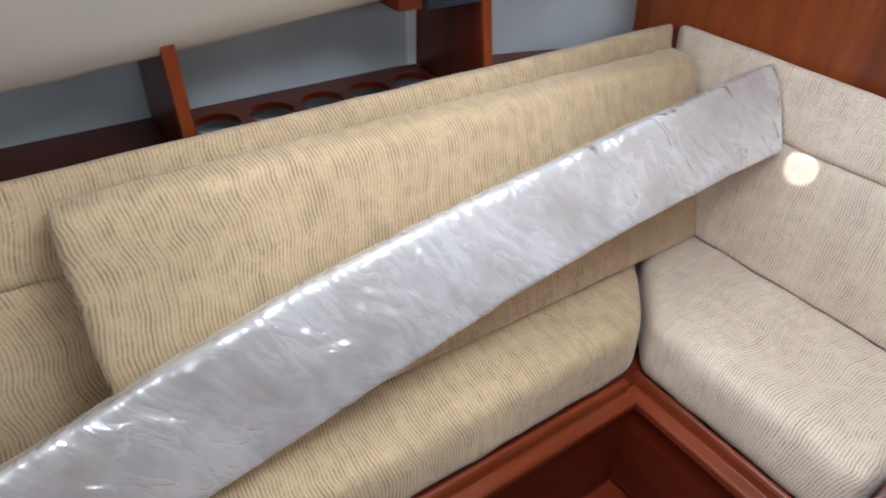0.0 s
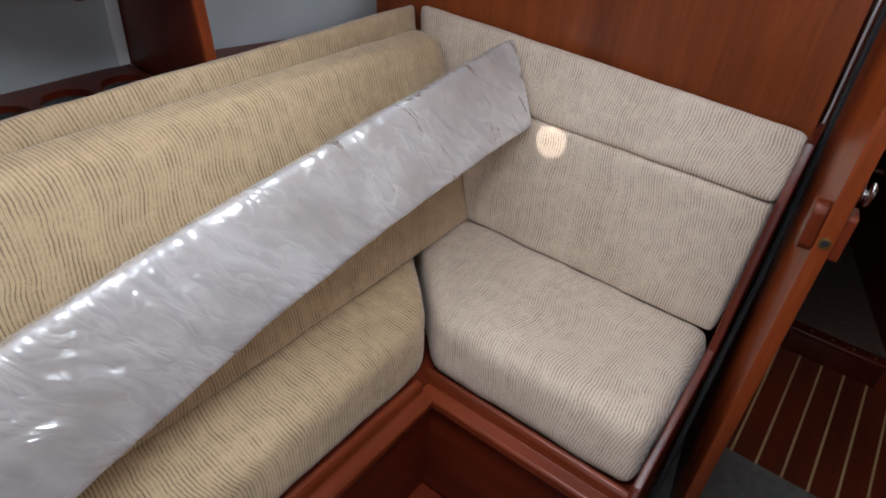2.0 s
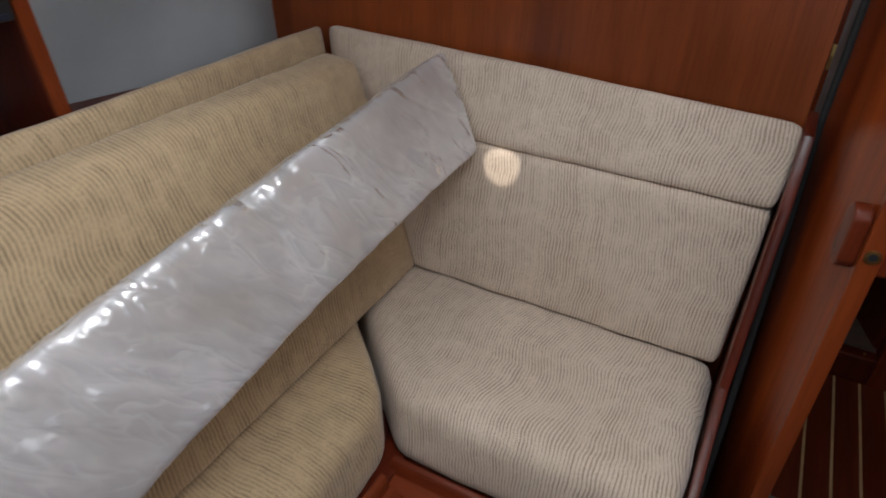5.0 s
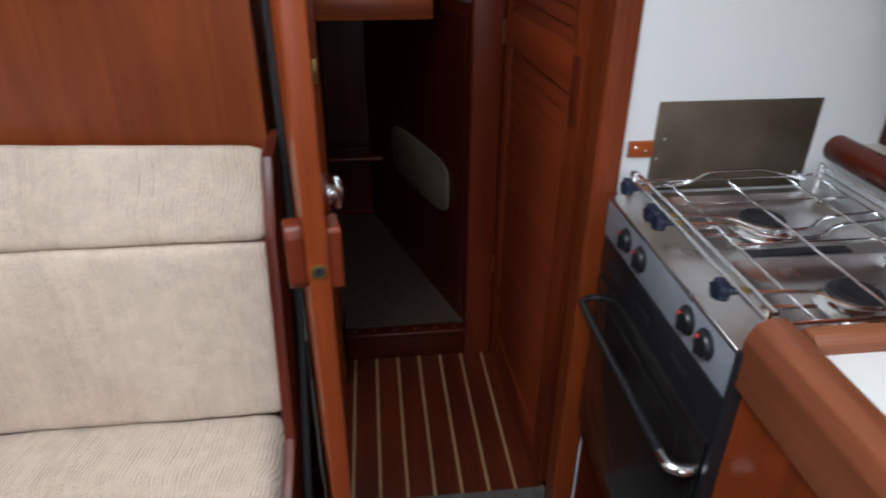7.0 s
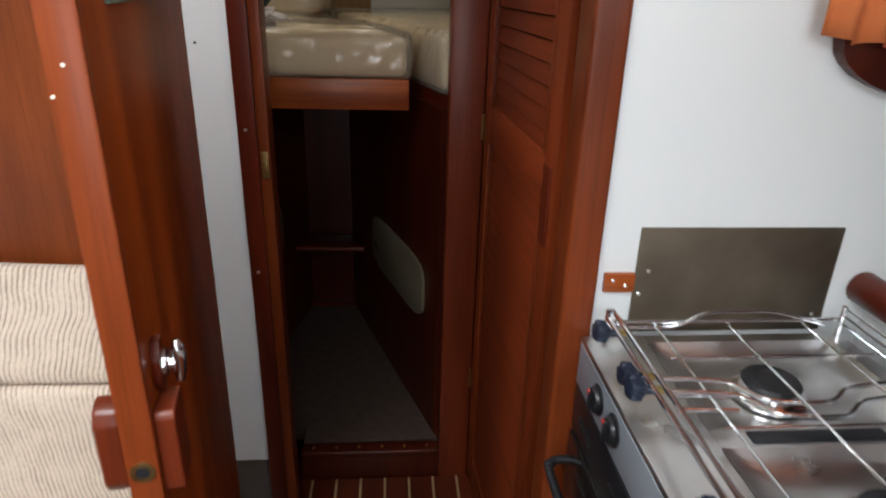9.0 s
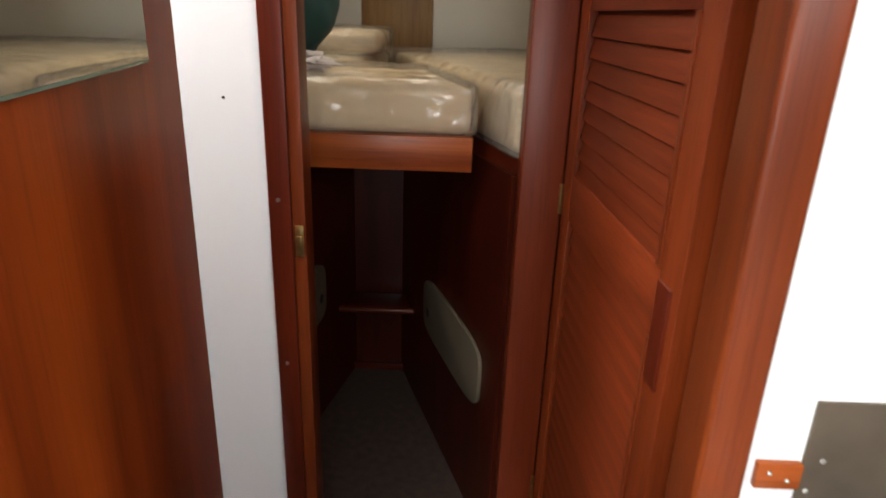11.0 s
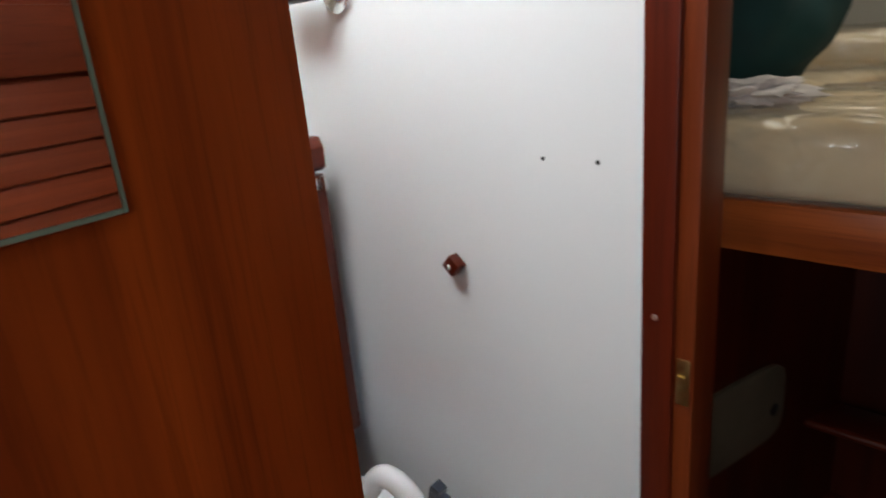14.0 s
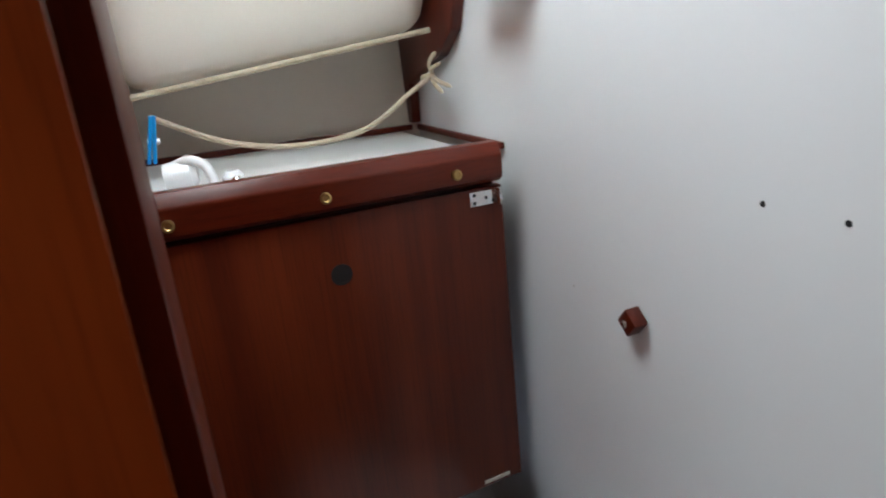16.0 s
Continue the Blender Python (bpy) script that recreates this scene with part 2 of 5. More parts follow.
glass_edge = plain("mirror_edge_glass", (0.20, 0.30, 0.24), 0.15, 0.4)


def film(name, tint, veil, crumple=0.55, gloss_rough=0.06, sheen=0.05, cover=1.3):
    """Thin crumpled polythene: clear, with a pale even veil, folded into flat facets with sharp glints."""
    m, t, p = material(name)
    out = t.nodes["Material Output"]
    co = t.nodes.new("ShaderNodeTexCoord").outputs["Object"]
    n1 = node(t, "TexNoise", Vector=co, Scale=6.0, Detail=3.0, Roughness=0.5)
    warp = node(t, "TexNoise", Vector=co, Scale=4.0, Detail=2.0)
    vec = mix(t, 0.03, co, warp.outputs["Color"], "LINEAR_LIGHT")
    sep = node(t, "SeparateXYZ", Vector=vec)
    # folds run slantwise over the length: long along one diagonal, short across it
    across = maths(t, "MULTIPLY_ADD", sep.outputs[2], 0.75, sep.outputs[1])
    lengthwise = maths(t, "MULTIPLY", maths(t, "MULTIPLY_ADD", sep.outputs[1], -0.6, sep.outputs[2]), 0.42)
    fold = node(t, "CombineXYZ", X=maths(t, "MULTIPLY", sep.outputs[0], 0.6), Y=across, Z=lengthwise)
    f1 = node(t, "TexNoise", Vector=fold.outputs[0], Scale=8.0, Detail=2.0, Roughness=0.45, Distortion=0.5)
    f2 = node(t, "TexNoise", Vector=fold.outputs[0], Scale=24.0, Detail=2.0, Roughness=0.5, Distortion=0.8)
    swing = maths(t, "MULTIPLY_ADD", f1.outputs[0], 2.0, -1.0)
    ridge1 = maths(t, "SQRT", maths(t, "MULTIPLY_ADD", swing, swing, 0.0012))
    swing = maths(t, "MULTIPLY_ADD", f2.outputs[0], 2.0, -1.0)
    ridge2 = maths(t, "SQRT", maths(t, "MULTIPLY_ADD", swing, swing, 0.0012))
    patch = ramp(t, n1.outputs[0], (0.40, (0.2, 0.2, 0.2)), (0.62, (1, 1, 1)))
    h = maths(t, "MULTIPLY_ADD", ridge1, 1.6, maths(t, "MULTIPLY", maths(t, "MULTIPLY", ridge2, 0.55), patch))
    b = node(t, "Bump", Height=h, Strength=crumple, Distance=0.03)
    soft_b = node(t, "Bump", Height=h, Strength=crumple * 0.12, Distance=0.03)
    gloss = node(t, "BsdfGlossy", Color=(1, 1, 1, 1), Roughness=gloss_rough, Normal=b.outputs[0])
    milk = node(t, "BsdfDiffuse", Color=(*tint, 1), Normal=soft_b.outputs[0])
    clear = node(t, "BsdfTransparent", Color=(0.97, 0.97, 0.97, 1))
    body = t.nodes.new("ShaderNodeMixShader")
    crease = maths(t, "MULTIPLY", ramp(t, maths(t, "MINIMUM", ridge1, ridge2), (0.0, (1, 1, 1)), (0.13, (0, 0, 0))), patch)
    veil_f = maths(t, "MULTIPLY_ADD", crease, 0.12, ramp(t, n1.outputs[0], (0.35, (veil * 0.85,) * 3), (0.65, (min(1, veil * 1.2),) * 3)))
    t.links.new(veil_f, body.inputs[0])
    t.links.new(clear.outputs[0], body.inputs[1])
    t.links.new(milk.outputs[0], body.inputs[2])
    fres = node(t, "Fresnel", IOR=1.45, Normal=b.outputs[0])
    top = t.nodes.new("ShaderNodeMixShader")
    t.links.new(maths(t, "MULTIPLY_ADD", fres.outputs[0], cover, sheen), top.inputs[0])
    t.links.new(body.outputs[0], top.inputs[1])
    t.links.new(gloss.outputs[0], top.inputs[2])
    t.links.new(top.outputs[0], out.inputs[0])
    return m


polythene = film("polythene", (0.96, 0.94, 0.95), 0.46, 0.85, 0.26, 0.24, 0.55)
polythene_clear = film("polythene_berth", (0.80, 0.73, 0.60), 0.20, 0.6, 0.12, 0.02, 0.7)
foam_cover = plain("mattress_cover", (0.74, 0.58, 0.37), 0.9, 0, 0.1, 6.0, 0.5, 300.0)


# ---- mesh helpers ----
def thing(name, at, label, category, group="", kind=""):
    ob = new(name)
    ob.location = at
    ob.empty_display_size = 0.05
    return tagged(ob, label, category, group, kind)


def part(name, bm, mat, parent=None, label="", smooth=True, category="", group="", kind=""):
    """Links a bmesh, given in the place's metres, as one mesh object."""
    bmesh.ops.recalc_face_normals(bm, faces=bm.faces[:])
    me = bpy.data.meshes.new(name)
    bm.to_mesh(me)
    bm.free()
    if smooth:
        me.shade_smooth()
        me.set_sharp_from_angle(angle=radians(38))
    for one in (mat if isinstance(mat, (list, tuple)) else (mat,)):
        me.materials.append(one)
    ob = new(name, me)
    if parent is not None:
        ob.parent = parent
        if parent.type == "EMPTY":
            ob.matrix_parent_inverse = Matrix.Translation(-Vector(parent.location))
    return tagged(ob, label, category, group, kind)


def add_box(bm, lo, hi, bevel=0.0, seg=2):
    lo, hi = Vector(lo), Vector(hi)
    r = bmesh.ops.create_cube(bm, size=1.0, matrix=Matrix.Translation((lo + hi) / 2) @ Matrix.Diagonal((*(hi - lo), 1)))
    if bevel:
        es = list({e for v in r["verts"] for e in v.link_edges})
        bmesh.ops.bevel(bm, geom=es, offset=bevel, segments=seg, profile=0.6, affect="EDGES", clamp_overlap=True)
    return bm


def box(lo, hi, bevel=0.0, seg=2):
    return add_box(bmesh.new(), lo, hi, bevel, seg)


def obox(m, size, bevel=0.0, seg=2):
    """A box of that size round the origin, laid into the pose m."""
    bm = box([-v / 2 for v in size], [v / 2 for v in size], bevel, seg)
    bmesh.ops.transform(bm, matrix=m, verts=bm.verts)
    return bm


def prism(points, lo, hi, axis, bevel=0.0, seg=2):
    """A flat outline in the two other axes, drawn out along one axis from lo to hi."""
    bm = bmesh.new()
    others = [k for k in range(3) if k != axis]

    def place(p, d):
        v = [0, 0, 0]
        v[axis], v[others[0]], v[others[1]] = d, p[0], p[1]
        return bm.verts.new(v)

    a = [place(p, lo) for p in points]
    b = [place(p, hi) for p in points]
    bm.faces.new(a)
    bm.faces.new(b[::-1])
    for k in range(len(points)):
        n = (k + 1) % len(points)
        bm.faces.new((a[k], b[k], b[n], a[n]))
    if bevel:
        bmesh.ops.recalc_face_normals(bm, faces=bm.faces[:])
        bmesh.ops.bevel(bm, geom=bm.edges[:], offset=bevel, segments=seg, profile=0.6, affect="EDGES", clamp_overlap=True)
    return bm


def add_tube(bm, pts, r, sides=10, closed=False, cap=True):
    """A round bar through the points; r is one radius or one for each point."""
    pts = [Vector(p) for p in pts]
    rs = r if isinstance(r, (list, tuple)) else [r] * len(pts)
    rings = []
    prev = None
    for k, p in enumerate(pts):
        if closed:
            d = pts[(k + 1) % len(pts)] - pts[k - 1]
        else:
            d = pts[min(k + 1, len(pts) - 1)] - pts[max(k - 1, 0)]
        d.normalize()
        if prev is None:
            u = d.orthogonal().normalized()
        else:
            u = (prev - d * prev.dot(d)).normalized()
        prev = u
        w = d.cross(u)
        rings.append([bm.verts.new(p + rs[k] * (u * math.cos(2 * math.pi * i / sides) + w * math.sin(2 * math.pi * i / sides))) for i in range(sides)])
    for k in range(len(rings) if closed else len(rings) - 1):
        a, b = rings[k], rings[(k + 1) % len(rings)]
        for i in range(sides):
            bm.faces.new((a[i], a[(i + 1) % sides], b[(i + 1) % sides], b[i]))
    if cap and not closed:
        bm.faces.new(rings[0][::-1])
        bm.faces.new(rings[-1])
    return bm


def tube(pts, r, sides=10, closed=False):
    return add_tube(bmesh.new(), pts, r, sides, closed)


def lathe(profile, at, axis=(0, 0, 1), sides=24):
    """A turned shape: rows of (radius, distance along the axis)."""
    bm = bmesh.new()
    m = Matrix.Translation(at) @ Vector(axis).to_track_quat("Z", "Y").to_matrix().to_4x4()
    rings = []
    for r, h in profile:
        rings.append([bm.verts.new(m @ Vector((max(r, 1e-4) * math.cos(2 * math.pi * i / sides), max(r, 1e-4) * math.sin(2 * math.pi * i / sides), h))) for i in range(sides)])
    for a, b in zip(rings, rings[1:]):
        for i in range(sides):
            bm.faces.new((a[i], a[(i + 1) % sides], b[(i + 1) % sides], b[i]))
    bm.faces.new(rings[0][::-1])
    bm.faces.new(rings[-1])
    return bm


def smoothed(pts, steps=6, closed=False):
    """A curve through the points."""
    pts = [Vector(p) for p in pts]
    n = len(pts)
    out = []
    for k in range(n if closed else n - 1):
        if closed:
            p0, p1, p2, p3 = pts[k - 1], pts[k], pts[(k + 1) % n], pts[(k + 2) % n]
        else:
            p0, p1, p2, p3 = pts[max(k - 1, 0)], pts[k], pts[k + 1], pts[min(k + 2, n - 1)]
        for i in range(steps):
            s = i / steps
            out.append(0.5 * ((2 * p1) + (p2 - p0) * s + (2 * p0 - 5 * p1 + 4 * p2 - p3) * s * s + (3 * p1 - p0 - 3 * p2 + p3) * s ** 3))
    if not closed:
        out.append(pts[-1])
    return out


def holed_board(y0, y1, x0, x1, z0, z1, holes):
    """A board with round holes, built as a ring of quads about each hole."""
    bm = bmesh.new()
    n = 24
    for hy, r in holes:
        ylo, yhi = hy - (y1 - y0) / len(holes) / 2, hy + (y1 - y0) / len(holes) / 2
        cx = (x0 + x1) / 2
        for z, flip in ((z0, 1), (z1, 0)):
            inner, outer = [], []
            for k in range(n):
                a = 2 * math.pi * k / n
                c, s = math.cos(a), math.sin(a)
                inner.append(bm.verts.new((cx + r * c, hy + r * s, z)))
                g = min((x1 - x0) / 2 / max(abs(c), 1e-6), (yhi - ylo) / 2 / max(abs(s), 1e-6))
                if k in (3, 9, 15, 21):
                    outer.append(bm.verts.new((cx + math.copysign((x1 - x0) / 2, c), hy + math.copysign((yhi - ylo) / 2, s), z)))
                else:
                    outer.append(bm.verts.new((cx + g * c, hy + g * s, z)))
            for k in range(n):
                bm.faces.new((inner[k], outer[k], outer[(k + 1) % n], inner[(k + 1) % n]))
            if z == z0:
                base = inner
        for k in range(n):
            bm.faces.new((base[k], base[(k + 1) % n], inner[(k + 1) % n], inner[k]))
    return bm


def pad(section, dims, r, puff=0.006, cell=0.035, lumps=0.0015, bow=None):
    """A stuffed cushion. section(u, v, w) lays the unit box into the place; dims are its lengths, r the roundness of its edges."""
    bm = bmesh.new()
    ns = [max(4, int(d / cell)) for d in dims]

    def steps(d, n):
        inner = [r * 0.35, r] if d > 2.6 * r else [d * 0.2]
        mid = [r + (d - 2 * r) * k / n for k in range(1, n)] if d > 2.6 * r else [d * 0.5]
        return [0.0] + inner + mid + [d - x for x in inner[::-1]] + [d]

    grid = [steps(d, n) for d, n in zip(dims, ns)]
    cache = {}

    def vert(i, j, k):
        key = (i, j, k)
        if key not in cache:
            p = Vector((grid[0][i], grid[1][j], grid[2][k]))
            q = Vector([min(max(p[a], min(r, dims[a] / 2)), dims[a] - min(r, dims[a] / 2)) for a in range(3)])
            d = p - q
            if d.length > 1e-9:
                p = q + d.normalized() * min(r, min(dims) / 2)
            f = [p[a] / dims[a] for a in range(3)]
            for a in range(3):
                o = [b for b in range(3) if b != a]
                swell = math.prod(max(0.0, math.sin(math.pi * min(max(f[b], 0), 1))) ** 0.6 for b in o)
                f[a] += (f[a] - 0.5) * 2 * puff * swell / dims[a]
            w = Vector(section(*f))
            w += lumps * Vector((noise.noise(w * 11), noise.noise(w * 11 + Vector((7, 3, 1))), noise.noise(w * 11 + Vector((1, 9, 4)))))
            cache[key] = bm.verts.new(w)
        return cache[key]

    n0, n1, n2 = (len(g) - 1 for g in grid)
    for i in range(n0):
        for j in range(n1):
            for k in (0, n2):
                bm.faces.new((vert(i, j, k), vert(i + 1, j, k), vert(i + 1, j + 1, k), vert(i, j + 1, k)))
    for i in range(n0):
        for k in range(n2):
            for j in (0, n1):
                bm.faces.new((vert(i, j, k), vert(i + 1, j, k), vert(i + 1, j, k + 1), vert(i, j, k + 1)))
    for j in range(n1):
        for k in range(n2):
            for i in (0, n0):
                bm.faces.new((vert(i, j, k), vert(i, j + 1, k), vert(i, j + 1, k + 1), vert(i, j, k + 1)))
    return bm


def corners8(a, b, c, d, e, f, g, h):
    """Trilinear place from eight corners: a b c d round the low-w face (u then v), e f g h above them."""
    pts = [Vector(p) for p in (a, b, c, d, e, f, g, h)]

    def at(u, v, w):
        lo = pts[0].lerp(pts[1], u).lerp(pts[3].lerp(pts[2], u), v)
        hi = pts[4].lerp(pts[5], u).lerp(pts[7].lerp(pts[6], u), v)
        return lo.lerp(hi, w)

    return at


# ---- structure ----
BULK_Y, HEAD_Y, GALLEY_Y, SILL_Y = 1.778, 2.365, 1.75, 2.50
TOP = 1.95


def structure(name, bm, mat, label, category, smooth=True):
    return part(name, bm, mat, None, label, smooth, category, "", "structure")


floor = structure("floor", box((-1.5, -1.5, -0.05), (1.5, 2.62, -0.012)), maho_y, "dark painted cabin sole under the planks", "floor")
# hole added in the unseen headliner so the sun throws one spot
VX, VY = -0.612, 0.845
bm = holed_board(VY - 0.1, VY + 0.1, VX - 0.1, VX + 0.1, TOP, TOP + 0.012, [(VY, 0.041)])
for lo, hi in (((-1.7, -1.6), (1.7, VY - 0.1)), ((-1.7, VY + 0.1), (1.7, 4.4)), ((-1.7, VY - 0.1), (VX - 0.1, VY + 0.1)), ((VX + 0.1, VY - 0.1), (1.7, VY + 0.1))):
    add_box(bm, (*lo, TOP), (*hi, TOP + 0.012))
structure("ceiling", bm, cream_vinyl, "cream vinyl cabin headliner", "ceiling")
structure("wall_main_bulkhead", box((-1.6, BULK_Y, 0.0), (-0.10, BULK_Y + 0.028, TOP)), bulkhead_wood, "red-brown varnished teak veneer bulkhead behind the settee", "bulkhead")
structure("wall_head_forward", box((-1.6, HEAD_Y, 0.165), (-0.10, HEAD_Y + 0.03, TOP)), white_panel, "glossy white laminate bulkhead of the head compartment", "bulkhead")
structure("wall_head_toe", box((-1.6, HEAD_Y + 0.004, 0.0), (-0.10, HEAD_Y + 0.03, 0.165)), plain("grey_toe_paint", (0.13, 0.105, 0.09), 0.6), "grey-brown painted toe of the head bulkhead", "bulkhead")
structure("wall_galley_forward", box((0.488, GALLEY_Y, 0.0), (1.6, GALLEY_Y + 0.03, TOP)), galley_white, "white laminate bulkhead behind the stove", "bulkhead")
structure("wall_locker_side", box((0.505, 1.80, 0.0), (0.525, 2.56, TOP)), maho_z, "dark mahogany side panel of the hanging locker", "locker wall")
structure("wall_forward_starboard", box((0.345, SILL_Y, 0.0), (1.6, SILL_Y + 0.03, TOP)), maho_z, "dark mahogany forward bulkhead", "bulkhead")
structure("wall_forward_lintel", box((-0.10, HEAD_Y + 0.03, 1.86), (0.36, SILL_Y + 0.03, TOP)), maho_x, "mahogany head of the forward doorway", "bulkhead")


def hull_sheet(name, rows, mat, label, thick=0.02):
    """A hull lining: rows of points from low to high, at stations along the boat."""
    bm = bmesh.new()
    grid = [[bm.verts.new(p) for p in row] for row in rows]
    for a, b in zip(grid, grid[1:]):
        for k in range(len(a) - 1):
            bm.faces.new((a[k], a[k + 1], b[k + 1], b[k]))
    bmesh.ops.recalc_face_normals(bm, faces=bm.faces[:])
    ob = structure(name, bm, mat, label, "hull lining")
    mod = ob.modifiers.new("thickness", "SOLIDIFY")
    mod.thickness, mod.offset = thick, 0.0
    return ob


def hull_x(y):
    return 1.46 if y < 1.1 else 1.46 - 0.19 * ((y - 1.1) / 0.71) ** 1.15


stations = [-1.5 + 0.15 * k for k in range(23)]
hull_sheet("wall_hull_port", [[(-hull_x(y) + 0.10, y, 0.0), (-hull_x(y) + 0.02, y, 0.6), (-hull_x(y), y, 0.92), (-hull_x(y) - 0.01, y, 1.1), (-hull_x(y) + 0.02, y, 1.4), (-hull_x(y) + 0.14, y, 1.7), (-hull_x(y) + 0.25, y, TOP + 0.02)] for y in stations], liner_vinyl, "pale grey vinyl lining on the port hull side")
hull_sheet("wall_hull_starboard", [[(1.2, y, 0.0), (1.22, y, 0.9), (1.24, y, 1.2), (1.24, y, 1.5), (1.2, y, TOP + 0.02)] for y in stations], cream_vinyl, "cream vinyl lining on the starboard hull side")
structure("wall_aft", box((-1.7, -1.55, 0.0), (1.7, -1.5, TOP)), teak_z, "teak companionway bulkhead", "bulkhead")

# ---- saloon: posts, settee base, cushions ----
structure("door_1", box((-0.150, 1.779, 0.0), (-0.098, 1.890, TOP), 0.004), maho_z, "dark mahogany doorpost at the end of the settee bulkhead", "doorpost")


def rail(pts, r, mat, name, parent, label=""):
    return part(name, tube(pts, r, 12), mat, parent, label)


settee = thing("settee_base", (-0.62, 1.26, 0), "L-shaped varnished mahogany settee base with moulded front rails", "settee")
part("front_panel", box((-0.60, -1.2, 0.0), (-0.582, 1.22, 0.311)), maho_y, settee)
part("front_panel", box((-0.60, 1.222, 0.0), (-0.10, 1.24, 0.311)), maho_x, settee)
part("seat_board", box((-1.4, -1.2, 0.335), (-0.61, 1.80, 0.356)), maho_y, settee)
part("seat_board", box((-0.608, 1.25, 0.335), (-0.10, 1.80, 0.356)), maho_x, settee)
part("top_rail", prism([(-0.624, 0.312), (-0.624, 0.372), (-0.620, 0.377), (-0.611, 0.374), (-0.606, 0.366), (-0.602, 0.346), (-0.574, 0.343), (-0.568, 0.338), (-0.568, 0.320), (-0.572, 0.312)], -1.2, 1.212, 1, 0.002), rail_y, settee, "mahogany moulding worn pale along its edge")
part("top_rail", prism([(1.264, 0.312), (1.264, 0.372), (1.260, 0.377), (1.251, 0.374), (1.246, 0.366), (1.242, 0.346), (1.214, 0.343), (1.208, 0.338), (1.208, 0.320), (1.212, 0.312)], -0.622, -0.10, 0, 0.002), rail_x, settee, "mahogany moulding worn pale along its edge")
part("end_panel", prism([(1.20, 0.0), (1.20, 0.36), (1.24, 0.42), (1.56, 0.56), (1.64, 0.90), (1.70, 1.01), (1.805, 1.02), (1.805, 0.0)], -0.100, -0.082, 0, 0.004), maho_z, settee)
gasket = part("door_seal", tube([(-0.075, 1.78, 1.6), (-0.075, 1.78, 1.0), (-0.07, 1.70, 0.7), (-0.07, 1.55, 0.45), (-0.07, 1.45, 0.2), (-0.07, 1.42, 0.05)], 0.007, 8), rubber, settee, "black cord hanging along the end panel")

# long settee: seat, lower and upper back cushions
GRP = "settee cushions"


def cushion(name, corners, dims, mat, label, r=0.03, puff=0.008, group=GRP, lumps=0.0025):
    bm = pad(corners8(*corners), dims, r, puff, 0.03, lumps)
    return part(name, bm, mat, None, label, True, "cushion", group)


SEAM = 1.262
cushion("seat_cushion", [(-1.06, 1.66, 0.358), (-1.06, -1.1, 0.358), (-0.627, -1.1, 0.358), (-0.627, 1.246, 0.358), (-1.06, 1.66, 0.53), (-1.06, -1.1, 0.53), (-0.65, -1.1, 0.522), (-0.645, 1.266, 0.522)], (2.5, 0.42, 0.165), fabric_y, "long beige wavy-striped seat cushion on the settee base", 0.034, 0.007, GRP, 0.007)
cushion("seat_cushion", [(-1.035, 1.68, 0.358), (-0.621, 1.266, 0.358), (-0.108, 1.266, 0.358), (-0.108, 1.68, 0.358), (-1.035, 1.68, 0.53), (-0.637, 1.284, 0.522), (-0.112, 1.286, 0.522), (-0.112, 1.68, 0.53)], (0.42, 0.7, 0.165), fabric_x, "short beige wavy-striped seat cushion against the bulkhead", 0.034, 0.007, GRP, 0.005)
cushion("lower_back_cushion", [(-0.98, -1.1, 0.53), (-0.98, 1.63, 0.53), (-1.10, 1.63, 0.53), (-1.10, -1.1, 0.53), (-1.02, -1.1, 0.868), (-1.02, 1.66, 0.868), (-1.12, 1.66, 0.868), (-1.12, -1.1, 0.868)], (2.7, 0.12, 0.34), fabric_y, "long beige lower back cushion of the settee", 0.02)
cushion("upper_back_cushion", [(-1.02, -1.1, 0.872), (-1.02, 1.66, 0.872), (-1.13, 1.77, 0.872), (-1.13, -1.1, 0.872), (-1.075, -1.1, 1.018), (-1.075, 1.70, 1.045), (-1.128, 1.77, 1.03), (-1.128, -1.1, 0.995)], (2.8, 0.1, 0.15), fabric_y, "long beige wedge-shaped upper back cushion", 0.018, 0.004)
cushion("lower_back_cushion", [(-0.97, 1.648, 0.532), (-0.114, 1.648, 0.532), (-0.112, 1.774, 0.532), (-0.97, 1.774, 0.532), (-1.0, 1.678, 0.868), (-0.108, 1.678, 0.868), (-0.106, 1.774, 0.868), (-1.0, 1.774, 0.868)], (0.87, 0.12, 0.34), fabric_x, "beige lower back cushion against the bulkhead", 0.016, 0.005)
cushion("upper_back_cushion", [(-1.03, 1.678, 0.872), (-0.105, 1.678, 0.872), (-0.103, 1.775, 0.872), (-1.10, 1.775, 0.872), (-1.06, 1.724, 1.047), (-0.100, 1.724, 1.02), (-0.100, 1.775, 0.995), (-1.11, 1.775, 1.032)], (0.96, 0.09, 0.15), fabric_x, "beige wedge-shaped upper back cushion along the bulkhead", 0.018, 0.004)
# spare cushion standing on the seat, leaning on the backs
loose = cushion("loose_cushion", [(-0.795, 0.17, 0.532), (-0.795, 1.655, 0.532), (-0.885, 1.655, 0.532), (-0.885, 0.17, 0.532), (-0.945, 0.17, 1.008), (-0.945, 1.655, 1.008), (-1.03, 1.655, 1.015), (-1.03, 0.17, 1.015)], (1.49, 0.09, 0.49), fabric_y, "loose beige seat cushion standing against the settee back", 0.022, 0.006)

for a, b in (((-1.022, 0.19, 1.010), (-1.022, 1.64, 1.010)),):
    part("piping", tube([Vector(a).lerp(Vector(b), k / 12) + Vector((0, 0, 0.0015 * math.sin(k * 1.7))) for k in range(13)], 0.0032, 8), piping_cloth, loose, "brown welt along the seam")

